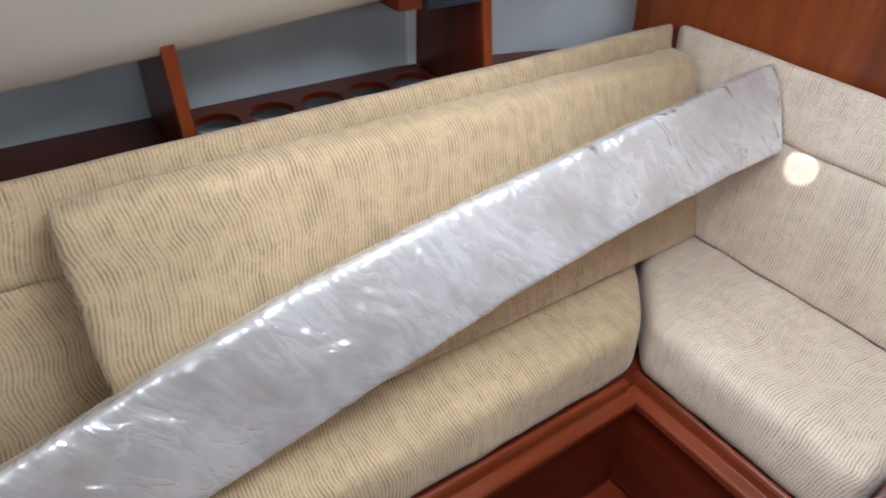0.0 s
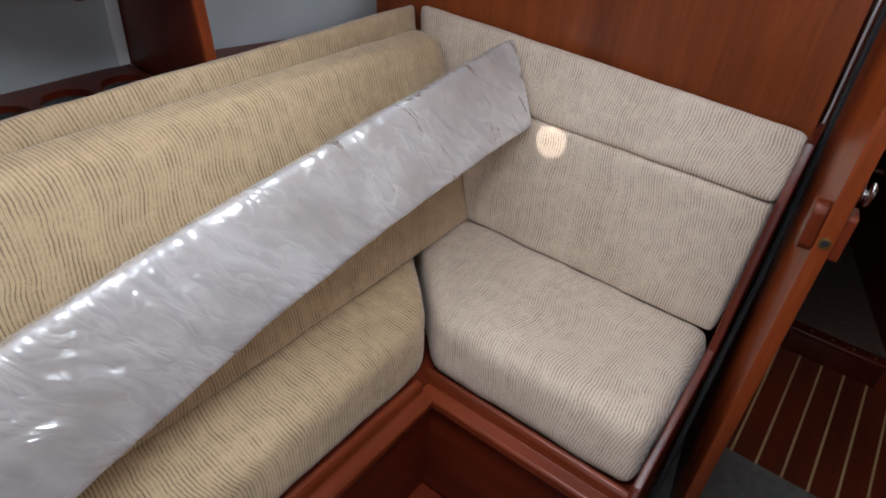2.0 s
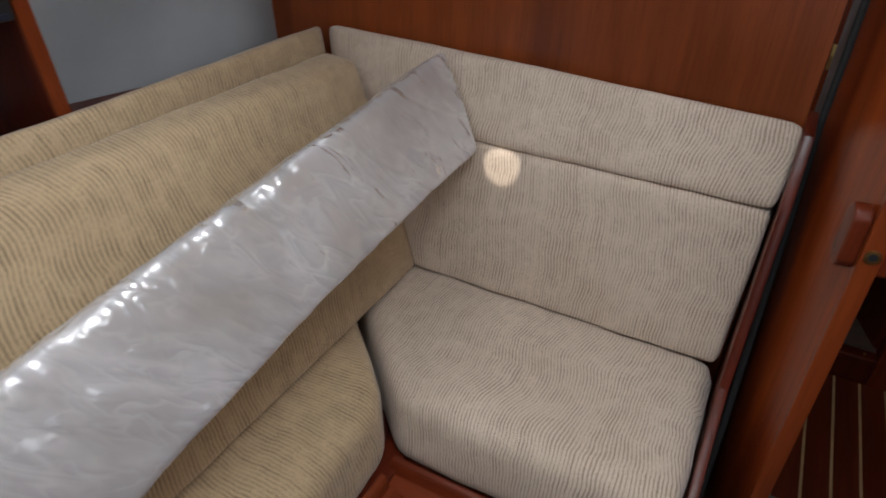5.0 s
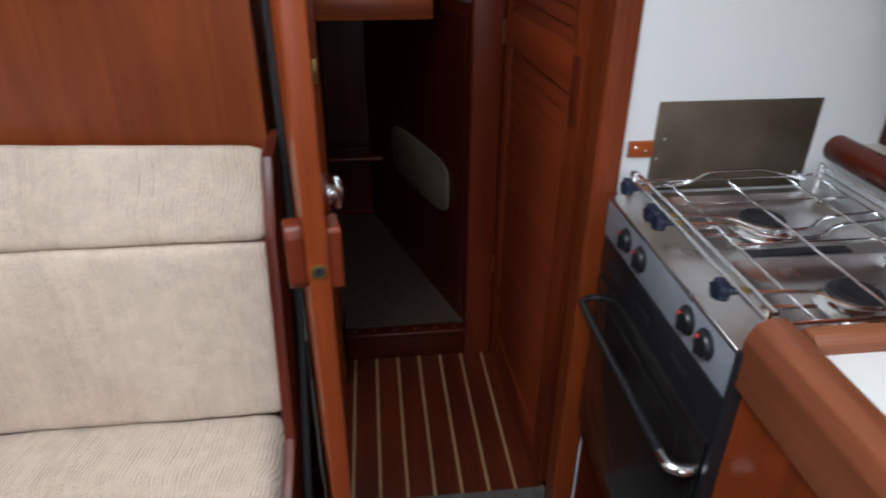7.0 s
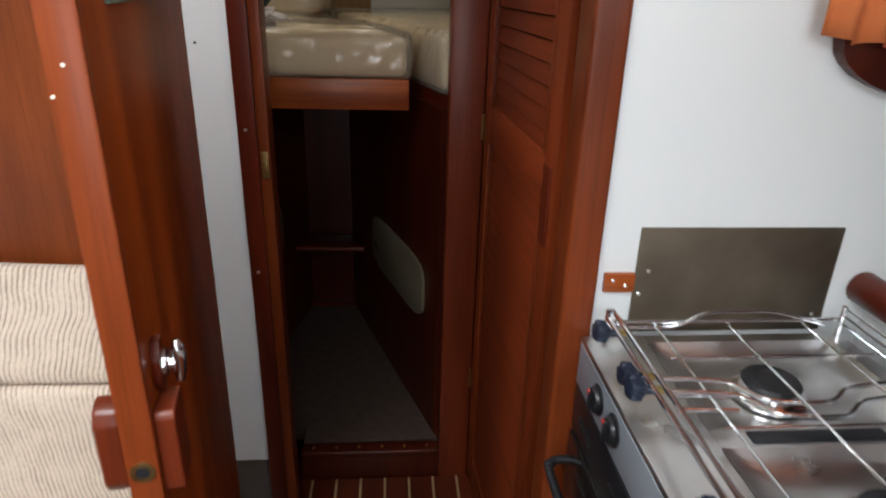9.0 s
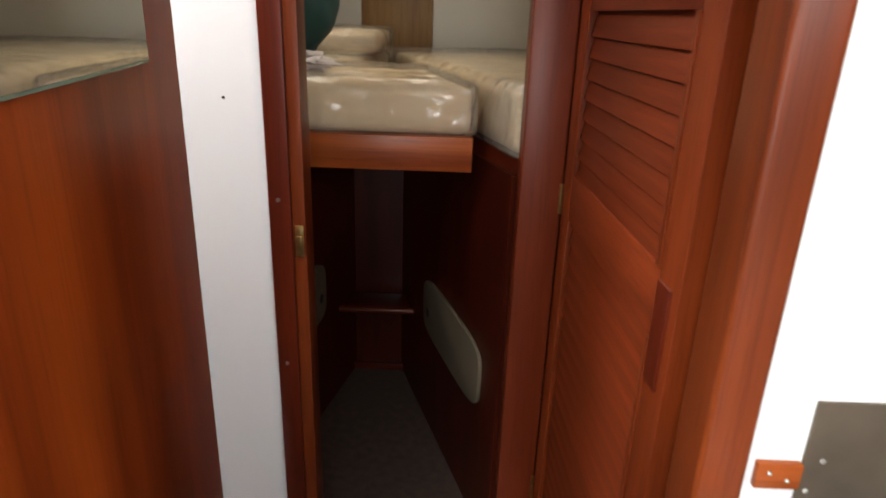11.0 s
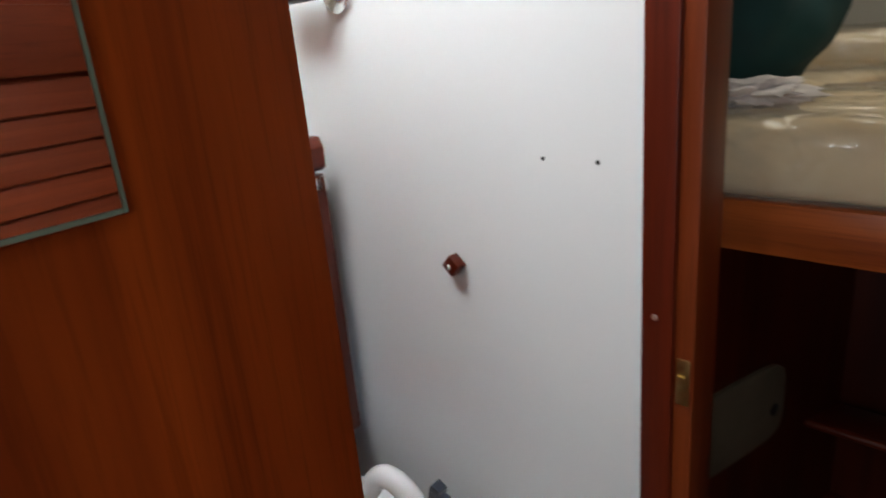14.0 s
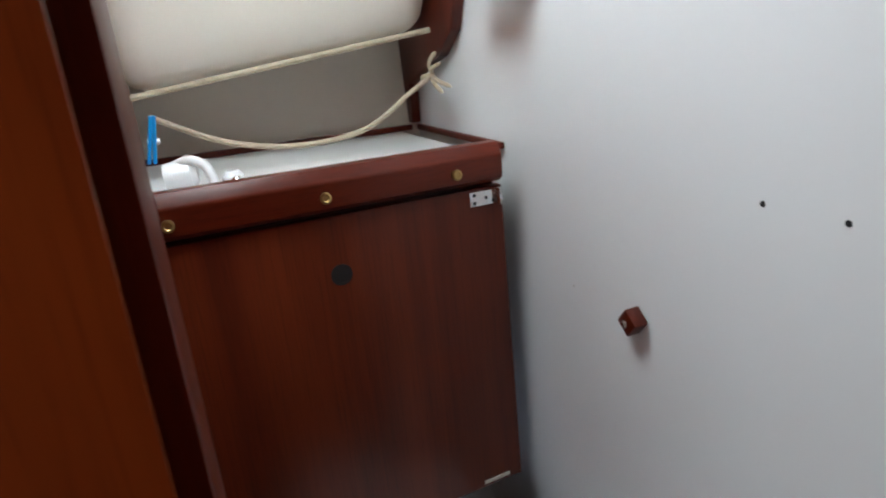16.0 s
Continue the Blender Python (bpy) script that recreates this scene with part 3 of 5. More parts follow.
# cushion wrapped in polythene, laid slantwise in front of it
LOW = smoothed([(-0.70, -0.35, 0.535), (-0.70, 0.10, 0.548), (-0.695, 0.40, 0.618), (-0.685, 0.68, 0.70), (-0.675, 0.95, 0.772), (-0.665, 1.30, 0.83), (-0.655, 1.655, 0.866)], 8)
UPP = smoothed([(-0.755, -0.35, 0.67), (-0.755, 0.01, 0.765), (-0.755, 0.30, 0.85), (-0.755, 0.55, 0.908), (-0.755, 0.90, 0.962), (-0.76, 1.30, 1.005), (-0.765, 1.70, 1.045)], 8)


def along(pts, s):
    k = min(max(s, 0.0), 0.9999) * (len(pts) - 1)
    i = int(k)
    return pts[i].lerp(pts[i + 1], k - i)


def slant(u, v, w):
    a, b = along(LOW, u), along(UPP, u)
    up = (b - a)
    out = Vector((-0.86, 0, -0.10 - 0.50 * w))
    return a + up * w + out * (0.085 * v)


wrapped = thing("wrapped_cushion", (-0.74, 0.7, 0.53), "long narrow cushion still wrapped in crumpled clear polythene", "cushion")


def slant_core(u, v, w):
    c = slant(u, 0.5, 0.5)
    return c + (slant(u * 0.99 + 0.005, v, w) - c) * 0.84


part("cushion", pad(slant_core, (2.1, 0.078, 0.2), 0.018, 0.002), fabric_y, wrapped)


def slant_film(u, v, w):
    p = slant(u * 1.01 - 0.005, v, w)
    c = slant(u, 0.5, 0.5)
    d = p - c
    q = Vector((p.x * 4, (p.y + 0.7 * p.z) * 13, (p.z - 0.5 * p.y) * 4))
    crease = (1 - abs(noise.noise(q + Vector((3, 0, 0)))) * 2) + 0.4 * (1 - abs(noise.noise(q * 2.3)) * 2)
    return c + d * 1.0 + d.normalized() * (0.0018 * crease)


part("wrapper", pad(slant_film, (2.12, 0.095, 0.23), 0.018, 0.003, 0.011, 0.0008), polythene, wrapped, "crumpled clear polythene wrapper")

# ---- port shelf, brackets, linings ----
shelf = thing("bottle_shelf", (-1.3, 0.5, 0.9), "dark mahogany shelf behind the settee with round bottle holes", "shelf")


for k in range(5):
    y0 = 0.47 + 0.128 * k
    part("bottle_holder", holed_board(y0, y0 + 0.128, -1.415, -1.275, 0.915, 0.93, [(y0 + 0.064, 0.053)]), maho_y, shelf)
part("board", box((-1.46, 0.45, 0.915), (-1.4155, 1.113, 0.93)), maho_y, shelf)
part("board", box((-1.2745, 0.45, 0.915), (-1.16, 1.113, 0.93)), maho_y, shelf)
part("board", box((-1.46, -1.2, 0.915), (-1.16, 0.45, 0.93)), maho_y, shelf)
part("board", box((-1.46, 1.13, 0.915), (-1.16, 1.775, 0.93)), maho_y, shelf)
part("under_board", box((-1.46, -1.2, 0.84), (-1.15, 1.775, 0.85)), liner_vinyl, shelf)
part("front_strip", box((-1.148, -1.2, 0.84), (-1.136, 1.77, 0.955)), maho_y, shelf)
for y in (0.42, 1.115):
    b = thing("shelf_bracket", (-1.3, y, 0.93), "upright mahogany bracket between shelf and deckhead", "bracket", "shelf brackets")
    part("board", prism([(-1.455, 0.931), (-1.145, 0.931), (-1.145, 1.01), (-1.185, 1.30), (-1.44, 1.30)], y, y + 0.022, 1, 0.003), maho_z, b)
    part("edge_strip", prism([(-1.145, 0.935), (-1.136, 0.935), (-1.136, 1.01), (-1.178, 1.30), (-1.187, 1.30), (-1.145, 1.01)], y - 0.001, y + 0.023, 1), rail_z, b, "lighter edge strip")
# padded lining that overhangs the shelf
bm = bmesh.new()
rows = []
for k in range(14):
    y = -1.3 + k * 0.17
    rise = 0.05 * max(0.0, (y - 0.17)) / 0.6
    prof = [(-1.21, 1.145), (-1.19, 1.140), (-1.175, 1.150), (-1.14, 1.20), (-1.04, 1.38), (-0.93, 1.60), (-0.86, 1.80), (-0.84, TOP)]
    rows.append([bm.verts.new((x, y, z + rise * (1.95 - z) / 0.8)) for x, z in prof])
for a, b2 in zip(rows, rows[1:]):
    for k in range(len(a) - 1):
        bm.faces.new((a[k], a[k + 1], b2[k + 1], b2[k]))
lin = structure("trim_deckhead_lining", bm, cream_vinyl, "cream padded vinyl lining above the shelf", "lining")
lin.modifiers.new("thickness", "SOLIDIFY").thickness = 0.01
structure("trim_lining_hem", tube([(-1.19, -1.3 + k * 0.17, 1.142 + 0.05 * max(0.0, (-1.3 + k * 0.17 - 0.17)) / 0.6) for k in range(14)], 0.004, 8), cream_vinyl, "piped hem of the cream lining", "trim")
radio = thing("radio_box", (-1.2, 1.0, 1.15), "dark wooden box holding a black radio under the deckhead", "radio")
part("case", box((-1.36, 0.90, 1.165), (-1.165, 1.113, 1.30), 0.003), maho_y, radio)
part("radio", box((-1.165, 0.955, 1.168), (-1.140, 1.10, 1.235), 0.004), black_plastic, radio, "black radio front")
part("radio_trim", box((-1.141, 0.965, 1.172), (-1.137, 1.09, 1.18)), navy_plastic, radio)
lining2 = structure("trim_window_frame", box((-1.448, 1.085, 0.932), (-1.436, 1.113, 1.3), 0.003), white_plastic, "narrow white trim beside the bracket", "trim")

# ---- open door with mirror ----
HINGE, LATCH = Vector((-0.0748, 1.8794, 0)), Vector((0.004, 1.402, 0))
door_w = (LATCH - HINGE).length
DM = Matrix.Translation((HINGE + LATCH) / 2) @ Matrix.Rotation(math.atan2((LATCH - HINGE).y, (LATCH - HINGE).x) + math.pi / 2, 4, "Z")


def on_door(lo, hi, bevel=0.0, seg=2):
    """A box on the door: x out of its starboard face, y from hinge (minus) to latch... in the door's own axes."""
    bm = box(lo, hi, bevel, seg)
    bmesh.ops.transform(bm, matrix=DM, verts=bm.verts)
    return bm


door = thing("head_door", tuple(HINGE), "varnished teak veneer door standing open, with a mirror on it", "door")
HW = door_w / 2
part("panel", on_door((-0.0125, -HW + 0.012, 0.03), (0.0125, HW, 1.88), 0.002), door_wood, door)
part("edge_lipping", on_door((-0.013, -HW, 0.03), (0.013, -HW + 0.012, 1.88), 0.003), rail_z, door, "solid reddish lipping")
M0, M1 = -0.163, 0.133
part("mirror", on_door((0.0126, M0, 1.342), (0.0165, M1, 1.80)), mirror_glass, door, "frameless mirror")
part("mirror_edge", on_door((0.0126, M0 - 0.0025, 1.3395), (0.0160, M0 - 0.0003, 1.8025)), glass_edge, door)
part("mirror_edge", on_door((0.0126, M1 + 0.0003, 1.3395), (0.0160, M1 + 0.0025, 1.8025)), glass_edge, door)
part("mirror_edge", on_door((0.0126, M0, 1.3395), (0.0160, M1, 1.3417)), glass_edge, door)
latch_z = 0.977
part("lock_plate", lathe([(0.010, 0.0), (0.010, 0.0015), (0.006, 0.0018), (0.006, 0.001)], DM @ Vector((0.0, -HW, latch_z)), DM.to_3x3() @ Vector((0, -1, 0)), 18), brass, door, "round brass latch bush")
part("lock_bolt", lathe([(0.0055, 0.0), (0.0055, 0.0006)], DM @ Vector((0.0, -HW - 0.0014, latch_z)), DM.to_3x3() @ Vector((0, -1, 0)), 14), rubber, door, "dark bolt hole")
for x, z in ((-0.001, 1.305), (-0.0105, 1.285)):
    part("edge_screw", lathe([(0.0015, 0.0), (0.0012, 0.0006)], DM @ Vector((x, -HW, z)), DM.to_3x3() @ Vector((0, -1, 0)), 10), cream_vinyl, door, "small pale screw head")
# wooden pulls on both faces
for side in (1, -1):
    out, wide = 0.022 if side < 0 else 0.017, 0.040 if side < 0 else 0.046
    z0, z1 = (latch_z - 0.032, latch_z + 0.058) if side < 0 else (latch_z - 0.034, latch_z + 0.050)
    y0, rr = -HW + 0.008, 0.015 if side < 0 else 0.006
    prof = [(y0, z0 + rr), (y0, z1 - rr), (y0 + rr * 0.4, z1 - rr * 0.3), (y0 + rr, z1), (y0 + wide - rr, z1), (y0 + wide, z1 - rr), (y0 + wide, z0 + rr), (y0 + wide - rr, z0), (y0 + rr, z0), (y0 + rr * 0.4, z0 + rr * 0.3)]
    bm = prism(prof, 0.0124 if side > 0 else -0.0124 - out, 0.0124 + out if side > 0 else -0.0124, 0, 0.004, 3)
    bmesh.ops.transform(bm, matrix=DM, verts=bm.verts)
    part("pull", bm, cabinet_z, door, "rounded reddish wooden pull")
HZ = latch_z + 0.078
rose = [(-HW + 0.026 + 0.016 * (1 + math.cos(a)), HZ + 0.027 * math.sin(a)) for a in [2 * math.pi * k / 8 + math.pi / 8 for k in range(8)]]
bm = prism(rose, 0.0124, 0.0205, 0, 0.003, 2)
bmesh.ops.transform(bm, matrix=DM, verts=bm.verts)
part("handle_rose", bm, maho_z, door, "eight-sided wooden rose")
bm = lathe([(0.012, 0.0), (0.012, 0.003), (0.006, 0.005), (0.006, 0.011)], DM @ Vector((0.0203, -HW + 0.042, HZ)), DM.to_3x3() @ Vector((1, 0, 0)), 16)
part("handle", bm, chrome, door, "chrome turn handle")
bm = tube([DM @ Vector(p) for p in ((0.031, -HW + 0.042, HZ + 0.021), (0.033, -HW + 0.042, HZ + 0.014), (0.033, -HW + 0.042, HZ), (0.032, -HW + 0.042, HZ - 0.018))], [0.0025, 0.0055, 0.0065, 0.004], 12)
part("handle_lever", bm, chrome, door, "chrome lever")

# ---- passage: sole, mat, posts, louvred door ----
mat = thing("floor_mat", (0.2, 0.8, 0), "dark grey-brown carpet mat on the cabin sole", "mat")
part("rug", box((-0.10, -1.3, -0.011), (0.50, 1.885, 0.004), 0.003), mat_grey, mat)

post = structure("door_2", box((-0.116, HEAD_Y - 0.028, 0.0), (-0.076, HEAD_Y, TOP), 0.003), maho_z, "mahogany casing of the forward doorway against the white bulkhead", "doorpost")
jamb = structure("door_3", prism([(-0.076, HEAD_Y - 0.022), (-0.052, HEAD_Y - 0.022), (-0.052, 2.405), (-0.098, 2.405), (-0.098, HEAD_Y + 0.031), (-0.076, HEAD_Y + 0.031)], 0.0, TOP, 2, 0.002), rail_z, "varnished jamb of the forward doorway", "doorpost")
structure("door_4", box((0.345, SILL_Y - 0.036, 0.0), (0.428, SILL_Y, TOP), 0.004), cabinet_z, "mahogany right-hand jamb of the forward doorway", "doorpost")
structure("door_5", box((0.446, GALLEY_Y - 0.012, 0.0), (0.492, 1.802, TOP), 0.006, 3), rail_z, "rounded mahogany corner post beside the galley", "post")
strike = thing("strike_plate", (-0.045, 2.38, 0.985), "small brass strike plate on the doorway jamb", "strike plate")
part("plate", box((-0.072, HEAD_Y - 0.0245, 0.955), (-0.056, HEAD_Y - 0.0215, 1.015), 0.001), brass, strike)
part("keeper", box((-0.069, HEAD_Y - 0.029, 0.975), (-0.060, HEAD_Y - 0.0245, 0.995), 0.001), brass, strike)
for z in (1.063, 0.732):
    sc = thing("screw", (-0.098, HEAD_Y - 0.028, z), "small steel screw head in the casing", "screw", "casing screws")
    part("head", lathe([(0.004, 0.0), (0.0035, 0.0015), (0.001, 0.002)], (-0.098, HEAD_Y - 0.0285, z), (0, -1, 0), 10), steel, sc)

riser = thing("door_sill", (0.14, SILL_Y, 0), "raised mahogany sill with a brass-nailed edge", "sill")
# sill darkened by colour, as it lies in shade
part("riser", box((-0.052, SILL_Y - 0.03, -0.01), (0.345, SILL_Y + 0.12, 0.088), 0.004), shaded_mahogany, riser)
part("edge_strip", box((-0.052, SILL_Y - 0.036, 0.078), (0.345, SILL_Y + 0.01, 0.098), 0.005, 3), shaded_mahogany, riser)
for k in range(6):
    part("nail", lathe([(0.004, 0.0), (0.003, 0.002), (0.001, 0.0025)], (-0.02 + k * 0.066, SILL_Y - 0.013, 0.098), (0, 0, 1), 8), brass, riser)

# louvred door of the forward cabin, folded back against the locker
LH, LA = Vector((0.442, 2.462, 0)), Vector((0.468, 1.875, 0))
lv_w = (LA - LH).length
LM = Matrix.Translation((LH + LA) / 2) @ Matrix.Rotation(math.atan2((LA - LH).y, (LA - LH).x) + math.pi / 2, 4, "Z")


def on_louvre(lo, hi, bevel=0.0, seg=2):
    bm = box(lo, hi, bevel, seg)
    bmesh.ops.transform(bm, matrix=LM, verts=bm.verts)
    return bm


louvre = thing("louvred_door", tuple(LH), "dark red mahogany louvred door folded back against the locker", "door")
LW = lv_w / 2
part("stile", on_louvre((-0.013, LW - 0.062, 0.03), (0.013, LW, 1.86), 0.003), louvre_z, louvre)
part("stile", on_louvre((-0.013, -LW, 0.03), (0.013, -LW + 0.062, 1.86), 0.003), louvre_z, louvre)
for lo, hi in ((0.03, 0.13), (1.025, 1.114), (1.396, 1.47), (1.80, 1.86)):
    part("rail", on_louvre((-0.0125, -LW + 0.062, lo), (0.0125, LW - 0.062, hi), 0.003), louvre_y, louvre)
for lo, hi in ((0.13, 1.025), (1.114, 1.396), (1.47, 1.80)):
    for s in (-1, 1):
        y = s * (LW - 0.067)
        part("bead", on_louvre((-0.015, y - 0.005, lo), (-0.011, y + 0.005, hi), 0.0015), louvre_z, louvre)
slat_len = 2 * LW - 0.134
slat_bm = box((-0.0245, -slat_len / 2, -0.0030), (0.0245, slat_len / 2, 0.0030), 0.002, 2)
slat0 = None
for lo, hi in ((0.135, 1.022), (1.116, 1.396), (1.472, 1.80)):
    n = int((hi - lo) / 0.0345)
    for k in range(n):
        z = lo + (hi - lo) * (k + 0.5) / n
        if slat0 is None:
            slat0 = part("slat", slat_bm, louvre_y, louvre)
            mesh = slat0.data
            ob = slat0
        else:
            ob = new("slat", mesh)
            ob.parent = louvre
            ob.matrix_parent_inverse = Matrix.Translation(-Vector(louvre.location))
        ob.matrix_basis = LM @ Matrix.Translation((0.0, 0, z)) @ Matrix.Rotation(radians(-77), 4, "Y")
part("flush_pull", on_louvre((-0.0165, -LW + 0.018, 0.975), (-0.012, -LW + 0.056, 1.105), 0.004, 3), maho_z, louvre, "dark finger pull")
for z in (1.05, 0.35, 1.7):
    part("hinge", tube([LM @ Vector((-0.016, LW, z - 0.03)), LM @ Vector((-0.016, LW, z + 0.03))], 0.004, 8), brass, louvre)

# ---- forward cabin ----
structure("floor_forward", prism([(-0.05, 2.512), (0.342, 2.512), (0.342, 2.56), (0.05, 3.44), (-0.13, 3.44), (-0.31, 2.625), (-0.05, 2.625)], 0.02, 0.10, 2), carpet, "brown carpet on the forward cabin sole", "carpet")


def side_sheet(name, a, b, z0, z1, mat, label, thick=0.015, cat="panel"):
    d = Vector((b[0] - a[0], b[1] - a[1], 0)).normalized()
    n = Vector((-d.y, d.x, 0)) * thick
    bm = bmesh.new()
    lo = [bm.verts.new((a[0], a[1], z0)), bm.verts.new((b[0], b[1], z0)), bm.verts.new((b[0] + n.x, b[1] + n.y, z0)), bm.verts.new((a[0] + n.x, a[1] + n.y, z0))]
    hi = [bm.verts.new(v.co + Vector((0, 0, z1 - z0))) for v in lo]
    bm.faces.new(lo)
    bm.faces.new(hi)
    for k in range(4):
        bm.faces.new((lo[k], lo[(k + 1) % 4], hi[(k + 1) % 4], hi[k]))
    return structure(name, bm, mat, label, cat)


# under-berth shade is in the wood colour of these three panels
side_sheet("wall_berth_starboard", (0.335, 2.531), (0.05, 3.40), 0.0, 1.075, shaded_mahogany, "mahogany front of the starboard berth, darkened for shade", -0.015)
side_sheet("wall_berth_port", (-0.315, 2.531), (-0.12, 3.40), 0.0, 1.075, shaded_mahogany, "mahogany front of the port berth, darkened for shade", 0.015)
structure("wall_berth_bow", box((-0.2, 3.40, 0.0), (0.12, 3.42, 1.075)), shaded_mahogany, "mahogany panel at the foot of the berths, darkened for shade", "panel")
structure("baseboard", box((-0.13, 3.375, 0.10), (0.06, 3.399, 0.125), 0.003), maho_x, "mahogany moulding along the carpet", "baseboard")
RY = 3.25
rung = thing("step_bar", (-0.03, RY, 0.412), "round mahogany bar between the berth fronts", "step")
part("bar", tube([(-0.158, RY, 0.412), (0.103, RY, 0.412)], 0.011, 12), maho_x, rung)
part("tread", box((-0.150, RY + 0.006, 0.412 - 0.005), (0.085, RY + 0.12, 0.412 + 0.010), 0.003), maho_x, rung)


def oval_cover(name, centre, along_dir, half, tall, mat, label):
    d = Vector(along_dir).normalized()
    n = Vector((-d.y, d.x, 0))
    bm = bmesh.new()
    ring = []
    for off in (0.0, 0.009, 0.012):
        k0 = 1.0 if off < 0.01 else 0.94
        ring.append([bm.verts.new(Vector(centre) + n * off + d * (half * k0 * math.copysign(abs(math.cos(a)) ** 0.42, math.cos(a))) + Vector((0, 0, tall * k0 * math.copysign(abs(math.sin(a)) ** 0.42, math.sin(a))))) for a in [2 * math.pi * i / 40 for i in range(40)]])
    for a, b in zip(ring, ring[1:]):
        for i in range(40):
            bm.faces.new((a[i], a[(i + 1) % 40], b[(i + 1) % 40], b[i]))
    bm.faces.new(ring[0])
    bm.faces.new(ring[-1])
    t0 = thing(name, centre, label, "locker cover", "locker covers")
    part("panel", bm, mat, t0)
    p = Vector(centre) + n * 0.012 + d * math.copysign(half * 0.78, d.y) - Vector((0, 0, tall * 0.2))
    part("finger_hole", lathe([(0.016, 0.0), (0.013, 0.001)], p, n, 14), black_plastic, t0, "dark finger hole")
    return t0


ds = Vector((0.05 - 0.335, 3.40 - 2.531, 0)).normalized()
oval_cover("locker_cover", tuple(Vector((0.2275, 2.858, 0.53)) - Vector((ds.y, -ds.x, 0)) * 0.002), ds, 0.25, 0.092, shaded_cover, "pale oval locker cover in the berth front")
dp = Vector((-0.12 + 0.315, 3.40 - 2.531, 0)).normalized()
oval_cover("locker_cover", tuple(Vector((-0.2256, 2.93, 0.55)) + Vector((dp.y, -dp.x, 0)) * 0.003), -dp, 0.19, 0.10, shaded_cover, "pale oval locker cover in the port berth front")

# berth boards and wrapped mattresses
board = thing("berth_infill_board", (0.07, 2.65, 1.06), "teak-edged infill board between the berths", "board")
part("front_edge", box((-0.30, 2.632, 1.055), (0.255, 2.655, 1.132), 0.003), teak_x, board)
part("top", prism([(-0.30, 2.655), (0.253, 2.655), (0.253, 2.80), (0.10, 3.9), (-0.12, 3.9), (-0.30, 2.8)], 1.1135, 1.13, 2), teak_x, board)
for name, pts in (("berth_top", [(0.345, 2.532), (1.2, 2.532), (0.7, 4.0), (0.05, 4.0), (0.05, 3.4)]), ("berth_top", [(-0.33, 2.54), (-1.2, 2.54), (-0.7, 4.0), (-0.05, 4.0), (-0.13, 3.4)])):
    structure("trim_" + name, prism(pts, 1.076, 1.112, 2), maho_y, "mahogany berth top", "berth")


def mattress(label, corners, dims, r=0.02):
    t0 = thing("berth_mattress", corners[0], label, "mattress", "berth mattresses")
    at = corners8(*corners)
    part("mattress", pad(lambda u, v, w: at((u - 0.5) * 0.985 + 0.5, (v - 0.5) * 0.985 + 0.5, w * 0.95), dims, r, 0.004), foam_cover, t0)

    def wrap(u, v, w):
        p = at((u - 0.5) * 1.03 + 0.5, (v - 0.5) * 1.03 + 0.5, (w - 0.5) * 1.12 + 0.505)
        return p + Vector((0, -0.004, 0.004)) * abs(noise.noise(p * 14)) * 1.5

    part("wrapper", pad(wrap, dims, r, 0.006, 0.03, 0.002), polythene_clear, t0, "clear polythene wrapper")
    return t0


def slab(a, b, c, d, z0, z1):
    return [(*a, z0), (*b, z0), (*c, z0), (*d, z0), (*a, z1), (*b, z1), (*c, z1), (*d, z1)]


mattress("infill mattress wrapped in clear polythene on its board", slab((-0.30, 2.645), (0.258, 2.645), (0.13, 3.12), (-0.14, 3.12), 1.134, 1.24), (0.55, 0.45, 0.10))
mattress("starboard berth mattress wrapped in clear polythene", slab((0.335, 2.545), (1.1, 2.545), (0.62, 4.0), (-0.02, 3.75), 1.114, 1.25), (0.8, 1.3, 0.12))
mattress("port berth mattress wrapped in clear polythene", slab((-1.1, 2.545), (-0.32, 2.545), (-0.02, 3.7), (-0.62, 4.0), 1.114, 1.246), (0.8, 1.3, 0.12))
mattress("small wrapped cushion lying on the port berth", slab((-0.75, 3.30), (-0.05, 3.47), (-0.03, 3.80), (-0.62, 3.87), 1.25, 1.325), (0.6, 0.4, 0.08))

# bow linings
hull_sheet("wall_hull_bow_starboard", [[(1.5 - 0.85 * k / 5, 2.53 + 1.6 * k / 5, z) for z in (0.9, 1.3, TOP + 0.02)] for k in range(6)], cream_vinyl, "cream vinyl lining of the starboard bow")
hull_sheet("wall_hull_bow_port", [[(-1.5 + 0.85 * k / 5, 2.53 + 1.6 * k / 5, z) for z in (0.9, 1.3, TOP + 0.02)] for k in range(6)], cream_vinyl, "cream vinyl lining of the port bow")
structure("wall_bow", box((-0.8, 4.02, 0.9), (0.8, 4.05, TOP)), cream_vinyl, "cream lining at the bow", "wall")
structure("trim_bow_panel", box((-0.17, 3.99, 1.1), (0.12, 4.015, 1.8), 0.004), pale_ash, "teak veneer door of the chain locker", "panel")

# green bag on the port berth
bm = bmesh.new()
bmesh.ops.create_icosphere(bm, subdivisions=4, radius=1.0)
for v in bm.verts:
    n1 = noise.noise(v.co * 2.1) * 0.12 + abs(noise.noise(v.co * 5.0)) * 0.07
    c = v.co * (1 + n1)
    v.co = Vector((-0.255 + 0.155 * c.x, 2.98 + 0.17 * c.y, 1.385 + (0.14 if c.z > 0 else 0.135) * c.z))
part("bag", bm, green_cloth, None, "dark green stuffed cloth bag on the berth", True, "bag")

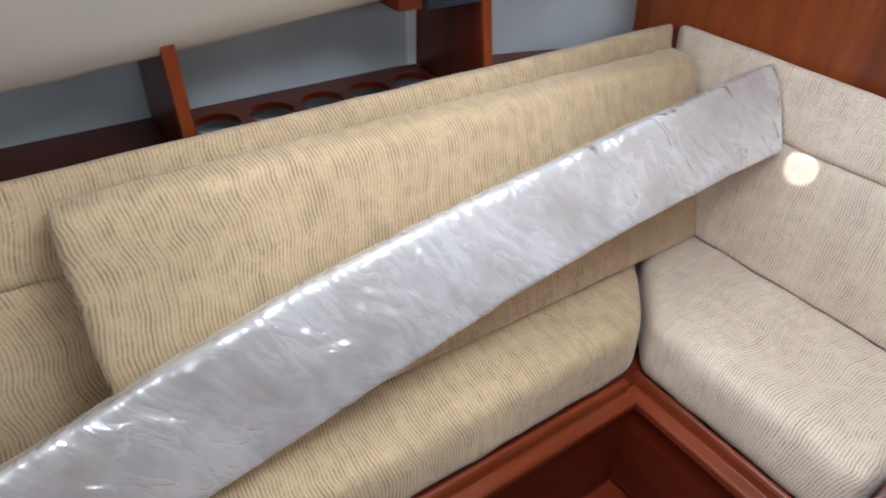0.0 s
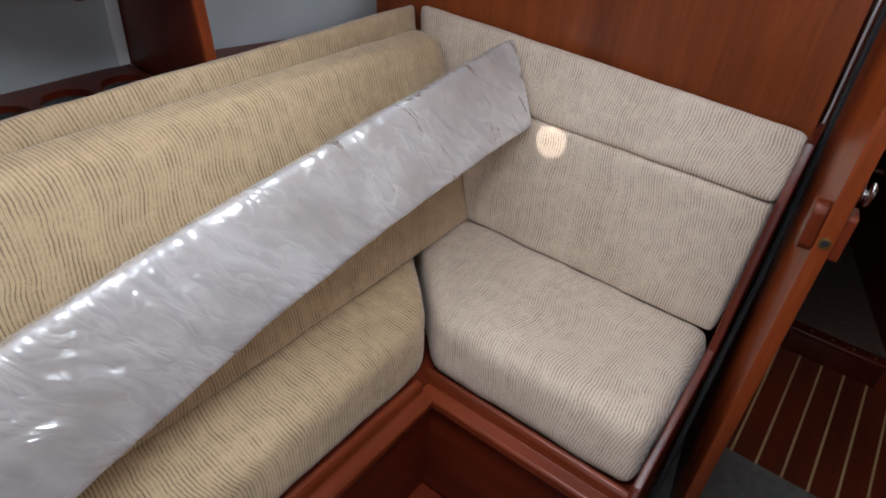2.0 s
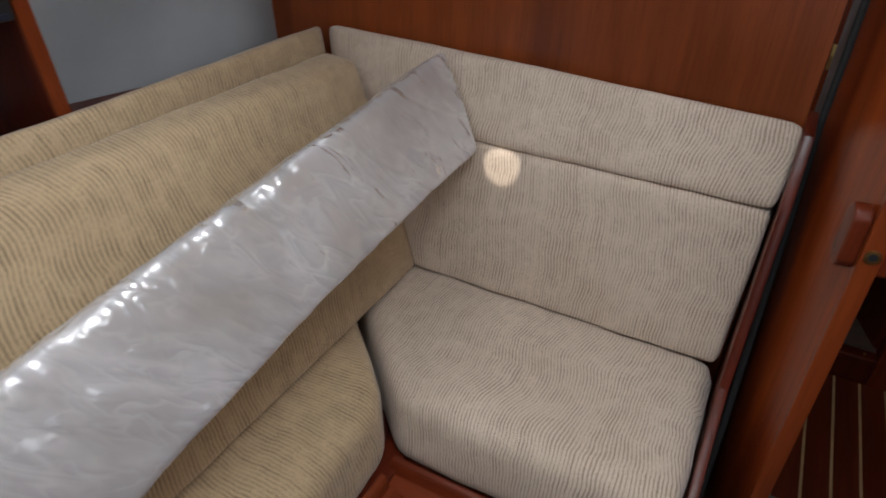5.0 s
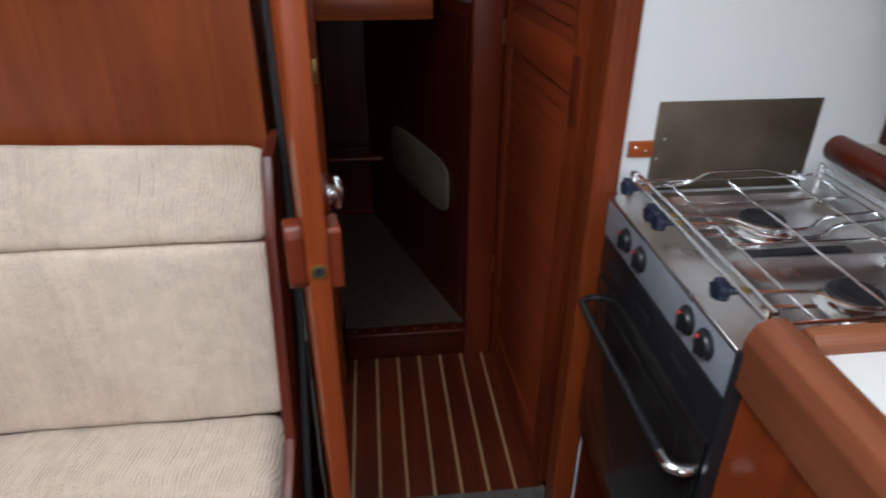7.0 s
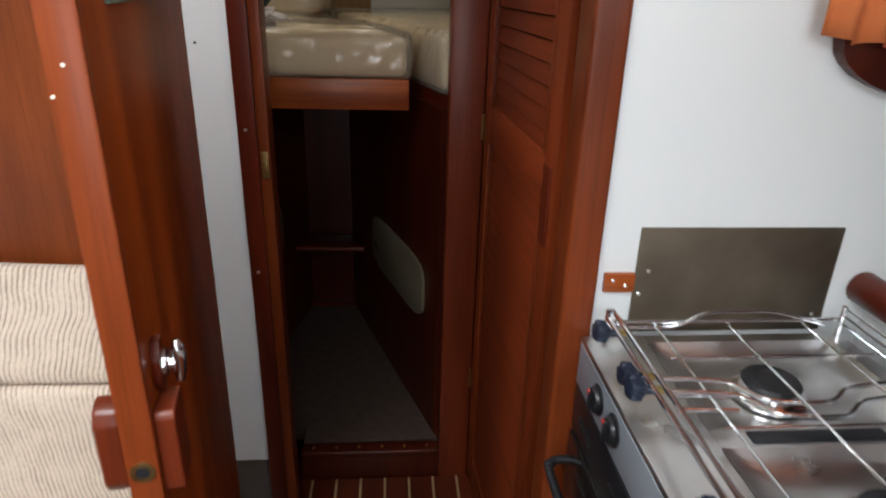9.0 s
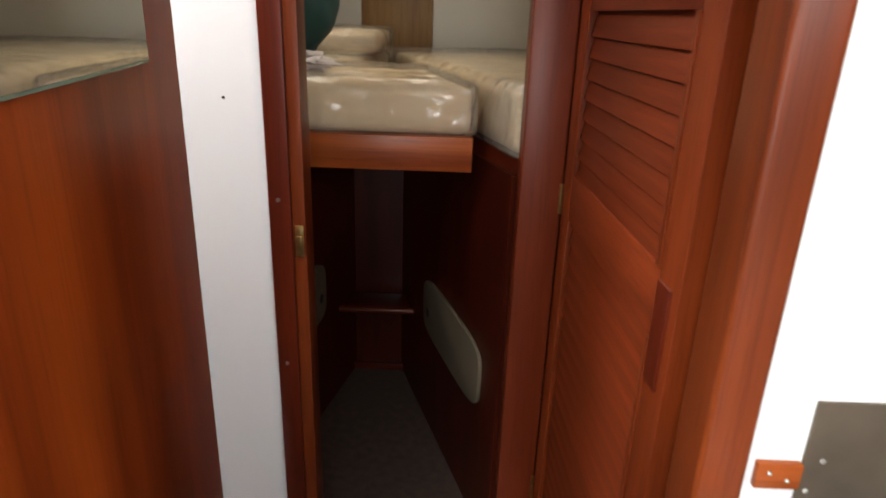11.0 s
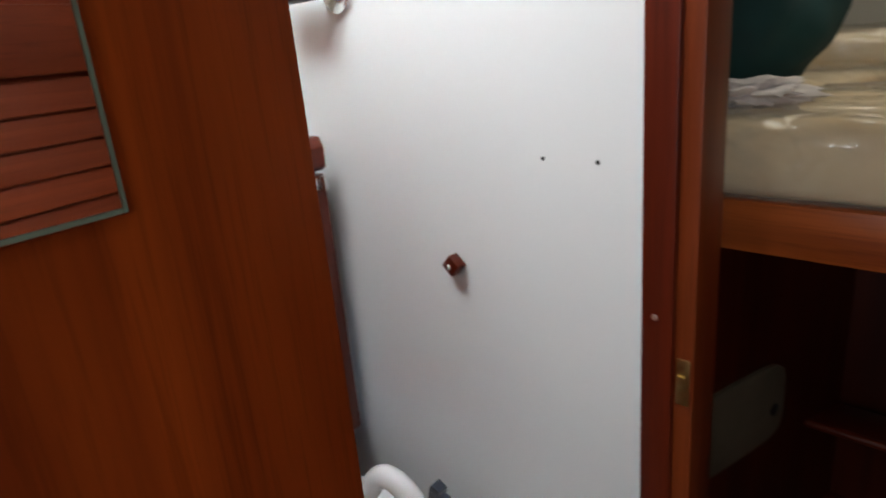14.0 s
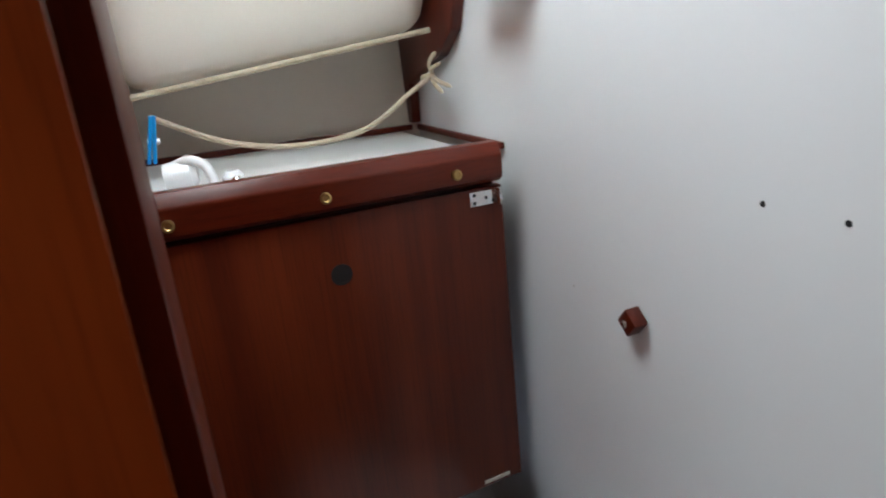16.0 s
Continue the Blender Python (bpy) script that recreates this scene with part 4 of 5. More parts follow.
bm = bmesh.new()
bmesh.ops.create_icosphere(bm, subdivisions=4, radius=1.0)
for v in bm.verts:
    n1 = noise.noise(v.co * 2.6 + Vector((4, 1, 2))) * 0.5 + abs(noise.noise(v.co * 7.0)) * 0.35
    c = v.co * (0.75 + n1)
    v.co = Vector((-0.165 + 0.09 * c.x, 2.79 + 0.06 * c.y, 1.268 + 0.026 * c.z))
part("cloth", bm, plain("white_cloth", (0.66, 0.60, 0.58), 0.8, 0, 0.35, 22.0, 0.6, 300.0), None, "crumpled white and pink cloth on the mattress", True, "cloth")

# ---- galley ----
stove = thing("stove", (0.66, 1.51, 0.3), "two-burner stainless gas stove with oven, on gimbals", "stove")
SX0, SX1, SY0, SY1, SZ = 0.478, 0.862, 1.292, 1.735, 0.905
part("body", box((SX0 + 0.012, SY0, 0.33), (SX1, SY1, SZ - 0.036), 0.004), enamel, stove)
part("control_panel", box((SX0 - 0.001, SY0 + 0.002, 0.832), (SX0 + 0.012, SY1 - 0.002, SZ - 0.008), 0.002), aluminium, stove, "blue-grey control panel")
part("oven_door", box((SX0 - 0.006, SY0 + 0.012, 0.40), (SX0 + 0.012, SY1 - 0.012, 0.755), 0.004), enamel, stove, "black enamel oven door")
part("oven_window", box((SX0 - 0.0085, SY0 + 0.07, 0.47), (SX0 - 0.0055, SY1 - 0.07, 0.72), 0.002), enamel, stove)
part("vent_strip", box((SX0 - 0.002, SY0 + 0.008, 0.758), (SX0 + 0.012, SY1 - 0.008, 0.830), 0.002), black_plastic, stove)
for k in range(3):
    y = SY0 + 0.09 + 0.13 * k
    part("vent_slot", box((SX0 - 0.004, y, 0.785), (SX0 - 0.0015, y + 0.05, 0.80), 0.001), rubber, stove)
part("oven_handle", tube(smoothed([(SX0 - 0.004, SY1 - 0.03, 0.712), (SX0 - 0.026, SY1 - 0.03, 0.712), (SX0 - 0.036, SY1 - 0.04, 0.71), (SX0 - 0.038, SY1 - 0.06, 0.705), (SX0 - 0.038, SY0 + 0.05, 0.700)], 5), 0.0065, 10), black_plastic, stove, "black oven handle")
part("handle_end", tube(smoothed([(SX0 - 0.038, SY0 + 0.05, 0.700), (SX0 - 0.036, SY0 + 0.028, 0.700), (SX0 - 0.022, SY0 + 0.018, 0.700), (SX0 - 0.003, SY0 + 0.018, 0.700)], 5), 0.0085, 10), chrome, stove, "bright chrome handle end")
part("corner_guard", box((SX0 - 0.004, SY0 - 0.006, 0.36), (SX0 + 0.02, SY0 + 0.004, SZ + 0.004), 0.002), black_plastic, stove)
for y in (1.637, 1.575, 1.411, 1.359):
    k0 = part("panel_knob", lathe([(0.021, 0.0), (0.021, 0.002), (0.0175, 0.004), (0.0165, 0.008), (0.015, 0.0095)], (SX0 - 0.001, y, 0.868), (-1, 0, 0), 20), black_plastic, stove, "black control knob")
    part("pointer", box((SX0 - 0.0155, y - 0.003, 0.855), (SX0 - 0.009, y + 0.003, 0.881), 0.001), black_plastic, k0)
    part("red_dot", lathe([(0.0038, 0.0), (0.003, 0.0015)], (SX0 - 0.0145, y + 0.002, 0.880), (-1, 0, 0), 8), red_mark, k0)
# hob: a pressed plate round two sunk trays
TX0, TX1 = 0.565, 0.835
for lo, hi in (((SX0, SY0), (TX0, SY1)), ((TX1, SY0), (SX1, SY1)), ((TX0, SY0), (TX1, 1.3075)), ((TX0, 1.4925), (TX1, 1.5275)), ((TX0, 1.7125), (TX1, SY1))):
    part("hob_plate", box((*lo, SZ - 0.012), (*hi, SZ), 0.0008, 1), steel, stove, "stainless hob plate")
for cy, by in ((1.62, 1.606), (1.40, 1.385)):
    bm = bmesh.new()
    bmesh.ops.create_grid(bm, x_segments=36, y_segments=30, size=0.5)
    for v in bm.verts:
        x, y = v.co.x * 2, v.co.y * 2
        e = max(abs(x), abs(y)) ** 7
        px, py = 0.70 + v.co.x * 0.272, cy + v.co.y * 0.187
        d = -0.022 * (1 - min(1.0, e)) + 0.008 * math.exp(-(math.hypot(px - 0.683, py - by) / 0.05) ** 4)
        v.co = Vector((px, py, SZ + 0.001 + d))
    part("drip_tray", bm, steel, stove, "pressed stainless drip tray")
    part("burner", lathe([(0.046, 0.0), (0.046, 0.004), (0.036, 0.009), (0.033, 0.017)], (0.683, by, SZ - 0.014), (0, 0, 1), 28), chrome, stove)
    part("burner_cap", lathe([(0.033, 0.0), (0.036, 0.004), (0.033, 0.008), (0.022, 0.009), (0.018, 0.006), (0.002, 0.006)], (0.683, by, SZ + 0.003), (0, 0, 1), 28), burner_black, stove, "black ring-shaped burner cap")
part("slot", box((0.605, 1.500, SZ - 0.002), (0.765, 1.520, SZ + 0.0025), 0.002, 3), black_plastic, stove, "black slot between the burners")
# wire fiddle rails and pan clamps
RZ = SZ + 0.035


def wire(pts, r=0.0026, label="", mat=chrome, steps=4):
    return part("fiddle_wire", tube(smoothed(pts, steps), r, 8), mat, stove, label)


for dx, dz in ((0.0, 0.0), (0.007, 0.010)):
    wire([(SX0 + 0.03 + dx, SY0 + 0.01, RZ + dz), (SX0 + 0.03 + dx, SY1 - 0.01, RZ + dz)], 0.0036)
for dz in (-0.012, 0.0, 0.012):
    wire([(SX1 - 0.012, SY0 + 0.01, RZ + dz), (SX1 - 0.012, SY1 - 0.01, RZ + dz)], 0.0022)
wire([(SX0 + 0.03, SY1 - 0.012, RZ - 0.006), (SX1 - 0.012, SY1 - 0.012, RZ - 0.006)], 0.003)
wire([(SX0 + 0.03, SY0 + 0.012, RZ - 0.006), (SX1 - 0.012, SY0 + 0.012, RZ - 0.006)], 0.003)
for x in (0.575, 0.68, 0.79):
    wire([(x, SY0 + 0.012, RZ - 0.010), (x, SY1 - 0.012, RZ - 0.010)], 0.0019)
for y in (1.50, 1.64):
    wire([(TX0, y, RZ - 0.013), (SX1 - 0.012, y, RZ - 0.013)], 0.0019)
KNOBS = (1.684, 1.583, 1.556, 1.37)
for y in KNOBS[1:]:
    wire([(SX0 + 0.02, y, RZ - 0.004), (0.585, y, RZ - 0.008), (0.615, y - 0.004, RZ - 0.012), (0.65, y - 0.028, RZ - 0.018), (0.72, y - 0.034, RZ - 0.018), (0.76, y - 0.012, RZ - 0.014), (SX1 - 0.014, y - 0.004, RZ - 0.012)], 0.0032, "chrome pan clamp arm")
    wire([(SX0 + 0.05, y - 0.022, RZ - 0.012), (0.55, y - 0.022, RZ - 0.014), (0.60, y - 0.022, RZ - 0.016)], 0.0032, "chrome pan clamp arm")
for y in KNOBS:
    k1 = part("clamp_knob", lathe([(0.004, -0.016), (0.006, -0.004), (0.011, 0.0), (0.0135, 0.004), (0.0135, 0.013), (0.010, 0.017), (0.004, 0.018)], (SX0 + 0.016, y, RZ), (-1, 0, 0.15), 10), navy_plastic, stove, "dark star-shaped clamp knob")
    for i in range(5):
        a = 2 * math.pi * i / 5
        part("lobe", lathe([(0.003, 0.0), (0.0042, 0.002), (0.0042, 0.011), (0.003, 0.013)], (SX0 + 0.013, y + 0.0115 * math.cos(a), RZ + 0.001 + 0.0115 * math.sin(a)), (-1, 0, 0.15), 8), navy_plastic, k1)
    part("clamp_screw", tube([(SX0 + 0.018, y, RZ), (SX0 + 0.045, y, RZ - 0.002)], 0.0042, 8), brass, stove)
for x, y in ((SX0 + 0.03, SY0 + 0.012), (SX0 + 0.03, SY1 - 0.012), (SX1 - 0.012, SY0 + 0.012), (SX1 - 0.012, SY1 - 0.012)):
    part("rail_post", tube([(x, y, SZ - 0.002), (x, y, RZ + 0.014)], 0.004, 8), chrome, stove)
# pan stay standing up behind
wire([(SX0 + 0.03, SY1 - 0.014, RZ - 0.012), (0.60, SY1 - 0.014, RZ - 0.014), (0.645, SY1 - 0.014, RZ + 0.007), (0.70, SY1 - 0.014, RZ + 0.009), (0.745, SY1 - 0.014, RZ + 0.008), (0.825, SY1 - 0.012, RZ - 0.014)], 0.0028)

plate = thing("splash_plate", (0.68, GALLEY_Y, 0.9), "tarnished dark metal splash plate on the white bulkhead", "splash plate")
part("plate", box((0.547, GALLEY_Y - 0.004, 0.905), (0.836, GALLEY_Y - 0.0005, 1.064), 0.001), splash_metal, plate)
for x, z in ((0.565, 1.0), (0.82, 0.93), (0.556, 0.965)):
    part("screw", lathe([(0.003, 0.0), (0.002, 0.001)], (x, GALLEY_Y - 0.004, z), (0, -1, 0), 8), steel, plate)
block = thing("catch_block", (0.52, GALLEY_Y, 0.98), "small teak block with two screws on the white bulkhead", "block")
part("block", box((0.503, GALLEY_Y - 0.009, 0.97), (0.546, GALLEY_Y - 0.0005, 0.998), 0.002), teak_x, block)
for x, z in ((0.515, 0.988), (0.533, 0.980)):
    part("screw", lathe([(0.003, 0.0), (0.002, 0.001)], (x, GALLEY_Y - 0.009, z), (0, -1, 0), 8), chrome, block)
part("recess_floor", box((0.49, 1.262, 0.0), (1.2, GALLEY_Y - 0.001, 0.10)), maho_y, None, "dark mahogany plinth under the stove", False, "plinth")
structure("wall_stove_recess", box((0.50, GALLEY_Y - 0.008, 0.1), (0.90, GALLEY_Y - 0.001, 0.86)), maho_z, "dark mahogany lining of the stove recess", "panel")
structure("wall_stove_back", box((0.90, 1.262, 0.1), (0.915, GALLEY_Y - 0.001, 0.965)), galley_white, "white panel behind the stove", "panel")

counter = thing("galley_counter", (0.72, 0.6, 0), "white galley worktop with rounded teak edging and an inset lid", "counter")
part("top", box((0.535, -0.9, 0.905), (1.2, 1.268, 0.925), 0.002), counter_white, counter)
part("front_fiddle", prism([(0.478, 0.86), (0.478, 0.925), (0.487, 0.945), (0.505, 0.953), (0.523, 0.950), (0.537, 0.938), (0.537, 0.86)], -0.9, 1.294, 1, 0.003), fiddle_y, counter, "rounded teak fiddle")
part("end_fiddle", prism([(1.256, 0.87), (1.256, 0.938), (1.264, 0.947), (1.28, 0.947), (1.288, 0.938), (1.288, 0.87)], 0.537, 0.90, 0, 0.002), fiddle_x, counter, "teak end fiddle")
part("front_panel", box((0.490, -0.9, 0.05), (0.508, 1.285, 0.86)), rail_z, counter)
part("end_panel", box((0.509, 1.268, 0.05), (0.90, 1.286, 0.868)), galley_white, counter)
lid_out = []
for a in range(48):
    t0 = 2 * math.pi * a / 48
    lid_out.append((0.78 + 0.17 * math.copysign(abs(math.cos(t0)) ** 0.6, math.cos(t0)), 1.0 + 0.21 * math.copysign(abs(math.sin(t0)) ** 0.6, math.sin(t0)), 0.9255))
lid = part("inset_lid", prism([(x, y) for x, y, z in lid_out], 0.90, 0.9275, 2), counter_white, counter, "inset white lid")
part("lid_groove", tube(lid_out, 0.0014, 6, True), mat_grey, counter, "dark groove round the lid")

back = thing("galley_shelf", (0.9, 1.3, 0.96), "cream-topped shelf behind the stove with a rounded mahogany fiddle", "shelf")
part("fiddle", tube([(0.886, GALLEY_Y - 0.004, 0.973), (0.884, 1.5, 0.974), (0.88, 0.2, 0.975)], 0.024, 16), maho_y, back, "rounded dark mahogany fiddle")
part("top", box((0.89, -0.9, 0.962), (1.2, GALLEY_Y - 0.001, 0.978), 0.002), cream_vinyl, back)
locker = thing("galley_locker_front", (0.97, 1.0, 0.98), "red-brown wooden panel with knives hung on it", "panel")
part("panel", prism([(0.966, 0.979), (0.980, 0.979), (0.968, 1.42), (0.954, 1.42)], -0.9, GALLEY_Y - 0.001, 1), shaded_mahogany, locker)
for y, zt, ln in ((1.665, 1.24, 0.12), (1.575, 1.245, 0.13)):
    kn = thing("kitchen_knife", (0.952, y, 1.1), "black-handled knife hanging on the galley panel", "knife", "hung knives")
    part("handle", prism([(y - 0.016, zt - 0.11), (y + 0.016, zt - 0.115), (y + 0.02, zt - 0.02), (y + 0.014, zt), (y - 0.014, zt), (y - 0.02, zt - 0.02)], 0.938, 0.954, 0, 0.004), black_plastic, kn)
    part("blade", prism([(y - 0.006, zt - 0.11), (y + 0.006, zt - 0.11), (y + 0.003, zt - 0.11 - ln), (y - 0.003, zt - 0.11 - ln)], 0.946, 0.953, 0), navy_plastic, kn)
val = thing("window_valance", (0.9, 1.6, 1.25), "mahogany valance, darkened for shade, with a rounded end under the galley window", "valance")
prof = [(0.75, 1.42), (0.75, 1.31)] + [(0.75 + 0.185 * (1 - math.cos(a)), 1.31 - 0.075 * math.sin(a)) for a in [math.pi / 2 * k / 8 for k in range(1, 9)]] + [(0.955, 1.235), (0.955, 1.42)]
# board against the window: its backlit shade is put into the colour
part("board", prism(prof, GALLEY_Y - 0.022, GALLEY_Y - 0.001, 1, 0.002), shaded_mahogany, val)
part("shelf", box((0.875, -0.9, 1.238), (0.955, GALLEY_Y - 0.024, 1.252), 0.003), maho_y, val)
curt = thing("curtain", (0.85, 1.5, 1.28), "short orange and rust striped curtain at the galley window", "curtain")
for k in range(14):
    y0, y1 = GALLEY_Y - 0.03 - 0.075 * (k + 1), GALLEY_Y - 0.03 - 0.075 * k
    bm = bmesh.new()
    cols = []
    for i in range(9):
        y = y0 + (y1 - y0) * i / 8
        x = 0.885 + 0.012 * math.sin(y * 75) + 0.004 * math.sin(y * 190)
        cols.append([bm.verts.new((x + 0.006 * math.sin(z * 20), y, z)) for z in (1.292, 1.35, 1.41, 1.47, 1.53)])
    for a, b in zip(cols, cols[1:]):
        for j in range(4):
            bm.faces.new((a[j], b[j], b[j + 1], a[j + 1]))
    c0 = part("stripe", bm, orange_cloth if k % 2 else brick_cloth, curt)
    c0.modifiers.new("thickness", "SOLIDIFY").thickness = 0.002
for k, (x0, x1, low) in enumerate(((0.716, 0.752, 1.314), (0.752, 0.79, 1.308), (0.79, 0.826, 1.303), (0.826, 0.872, 1.288), (0.872, 0.915, 1.287))):
    bm = bmesh.new()
    cols = []
    for i in range(11):
        x = x0 + (x1 - x0) * i / 10
        y = GALLEY_Y - 0.034 - (0.004 if k > 2 else 0.0) + 0.007 * math.sin(x * 150)
        cols.append([bm.verts.new((x, y + 0.003 * math.sin(z * 30), z + 0.002 * math.sin(x * 90))) for z in (low, 1.36, 1.42, 1.48, 1.53)])
    for a, b in zip(cols, cols[1:]):
        for j in range(4):
            bm.faces.new((a[j], b[j], b[j + 1], a[j + 1]))
    c0 = part("pleat", bm, brick_cloth if k == 2 else orange_cloth, curt)
    c0.modifiers.new("thickness", "SOLIDIFY").thickness = 0.002

# ---- head compartment ----
cab = thing("head_cabinet", (-0.75, 2.1, 0.65), "mahogany cabinet with a white top and a finger-hole door", "cabinet")
part("front_fiddle", prism([(-0.738, 1.183), (-0.715, 1.183), (-0.703, 1.19), (-0.701, 1.225), (-0.712, 1.243), (-0.735, 1.243)], 1.809, HEAD_Y - 0.042, 1, 0.003), maho_y, cab, "rounded mahogany fiddle")
part("door", box((-0.735, 1.809, 0.655), (-0.715, HEAD_Y - 0.040, 1.176), 0.002), cabinet_z, cab)
hole = part("finger_hole", lathe([(0.0155, 0.0), (0.0155, 0.0012), (0.012, 0.0012), (0.012, 0.0006)], (-0.7155, 2.058, 1.092), (1, 0, 0), 20), rubber, cab, "dark finger hole")
part("top", box((-1.30, 1.809, 1.20), (-0.738, HEAD_Y - 0.044, 1.218), 0.002), counter_white, cab)
part("side", box((-0.95, 1.809, 0.655), (-0.737, 1.855, 1.19)), maho_z, cab)
part("bottom", box((-1.2, 1.809, 0.640), (-0.737, HEAD_Y - 0.044, 0.654)), maho_y, cab)
part("back_trim", box((-1.19, 1.809, 1.2185), (-1.178, HEAD_Y - 0.02, 1.23), 0.002), maho_y, cab)
part("side_trim", box((-1.178, HEAD_Y - 0.010, 1.2185), (-0.77, HEAD_Y - 0.001, 1.23), 0.002), maho_x, cab)
for y in (1.857, 2.05, 2.245):
    part("stud", lathe([(0.008, 0.0), (0.008, 0.003), (0.005, 0.004), (0.004, 0.003)], (-0.7015, y, 1.205), (1, 0, 0), 14), brass, cab, "dull brass stud")
part("hinge", box((-0.7155, HEAD_Y - 0.098, 1.150), (-0.7118, HEAD_Y - 0.050, 1.172), 0.001), chrome, cab, "chrome hinge")
for y, z in ((-0.066, 1.155), (-0.066, 1.167), (-0.046, 1.161), (-0.034, 1.155)):
    part("hinge_screw", lathe([(0.0030, 0.0), (0.0020, 0.0006)], (-0.7118, HEAD_Y - 0.024 + y, z), (1, 0, 0), 8), burner_black, cab)
for k in range(3):
    part("hinge_knuckle", tube([(-0.708, HEAD_Y - 0.048, 1.148 + 0.009 * k), (-0.708, HEAD_Y - 0.048, 1.156 + 0.009 * k)], 0.0058, 10), chrome, cab)
# dark strip added behind the gap over the door, to shade it
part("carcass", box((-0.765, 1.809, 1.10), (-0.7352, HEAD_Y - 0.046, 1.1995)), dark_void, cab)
part("label_strip", box((-0.7155, 2.25, 0.662), (-0.7135, 2.30, 0.668)), cream_vinyl, cab)
splay = Matrix.Identity(4)
splay[0][1], splay[0][3] = -0.11, 0.11 * 2.345 - 0.010
splay[2][1], splay[2][3] = -0.02, 0.02 * 2.345 + 0.011
for ob in cab.children:
    ob.data.transform(splay)
structure("wall_head_hull", prism([(-1.22, 1.21), (-1.20, 1.21), (-1.235, 1.6), (-1.20, TOP), (-1.23, TOP), (-1.26, 1.6)], BULK_Y + 0.03, HEAD_Y - 0.001, 1), cream_vinyl, "cream vinyl hull lining above the cabinet", "lining")
structure("wall_head_low", box((-0.98, BULK_Y + 0.03, 0.0), (-0.96, HEAD_Y - 0.001, 0.64)), white_panel, "white moulded lining under the cabinet", "lining")
structure("floor_head", box((-0.97, BULK_Y + 0.03, -0.01), (-0.10, HEAD_Y - 0.001, 0.02)), bpy.data.materials["grey_toe_paint"], "grey-brown painted sole of the head", "floor")
frame_c = thing("window_frame", (-1.1, 2.35, 1.3), "curved mahogany frame end against the white bulkhead", "frame")
prof = [(-1.24, 1.2185), (-1.165, 1.2185), (-1.155, 1.30)] + [(-1.05, 1.335), (-0.97, 1.352), (-0.90, 1.395), (-0.865, 1.46), (-0.86, 1.62), (-1.24, 1.62)]
part("board", prism(prof, HEAD_Y - 0.022, HEAD_Y - 0.001, 1, 0.003), maho_z, frame_c)
roll = thing("padded_lining", (-1.0, 2.1, 1.4), "cream padded vinyl panel overhanging the cabinet", "lining panel")


def roll_at(u, v, w):
    y = 1.809 + (HEAD_Y - 0.03 - 1.809) * u
    z0 = 1.335 + 0.06 * u
    a = v * 1.0
    x = -1.19 + 0.25 * v
    return Vector((x - 0.03 * (1 - w), y, z0 + (0.03 * (1 - v) ** 2) + (0.42) * w))


part("pad", pad(roll_at, (0.49, 0.25, 0.42), 0.05, 0.012), cream_vinyl, roll)
part("piping", tube([(-0.985, 1.809, 1.330), (-0.985, 2.08, 1.362), (-0.985, HEAD_Y - 0.03, 1.392)], 0.005, 8), rope_fibre, roll, "pale piping cord")
rope = thing("rope", (-1.0, 2.2, 1.28), "thin frayed cord slung over the cabinet top", "rope")
part("cord", tube(smoothed([(-0.97, 1.845, 1.312), (-0.93, 1.95, 1.262), (-0.90, 2.06, 1.243), (-0.92, 2.18, 1.252), (-0.96, 2.28, 1.30), (-0.985, HEAD_Y - 0.03, 1.325)], 8), 0.0045, 8), rope_fibre, rope)
for k, e in enumerate(((-0.93, HEAD_Y - 0.035, 1.295), (-0.90, HEAD_Y - 0.03, 1.305), (-0.94, HEAD_Y - 0.03, 1.345), (-1.04, HEAD_Y - 0.03, 1.315), (-0.96, HEAD_Y - 0.03, 1.365))):
    part("frayed_end", tube(smoothed([(-0.985, HEAD_Y - 0.03, 1.325), ((-0.985 + e[0]) / 2, HEAD_Y - 0.04, (1.33 + e[2]) / 2), e], 4), [0.004] * 8 + [0.002], 6), rope_fibre, rope)
peg = thing("clothes_peg", (-0.95, 1.89, 1.27), "blue plastic clothes peg on the cord", "clothes peg")
for s in (-1, 1):
    part("jaw", obox(Matrix.Translation((-0.935, 1.878 + s * 0.0034, 1.275)) @ Matrix.Rotation(radians(-12 + s * 1.5), 4, "X"), (0.010, 0.006, 0.075), 0.002), blue_plastic, peg)
part("spring", tube([(-0.942, 1.870, 1.272), (-0.942, 1.888, 1.272)], 0.005, 8), steel, peg)
shower = thing("shower_head", (-0.84, 1.95, 1.22), "white plastic hand shower lying on the cabinet top", "hand shower")
part("rose", lathe([(0.028, 0.0), (0.030, 0.02), (0.026, 0.045), (0.014, 0.055)], (-0.80, 1.905, 1.252), (0.1, 1, 0.05), 20), white_plastic, shower)
part("grip", tube(smoothed([(-0.80, 1.925, 1.275), (-0.785, 1.95, 1.283), (-0.77, 1.975, 1.27), (-0.765, 1.985, 1.235)], 6), 0.009, 12), white_plastic, shower)
part("holder", lathe([(0.02, 0.0), (0.02, 0.02), (0.012, 0.03)], (-0.82, 2.02, 1.2185), (0, 0, 1), 16), white_plastic, shower)
part("valve", lathe([(0.011, 0.0), (0.011, 0.02), (0.006, 0.025)], (-0.77, 2.025, 1.2185), (0, 0, 1), 12), chrome, shower)
small = Matrix.Translation((-0.83, 1.945, 1.2185)) @ Matrix.Scale(0.74, 4) @ Matrix.Translation((0.80, -1.945, -1.2185))
for ob in shower.children:
    ob.data.transform(splay @ small)
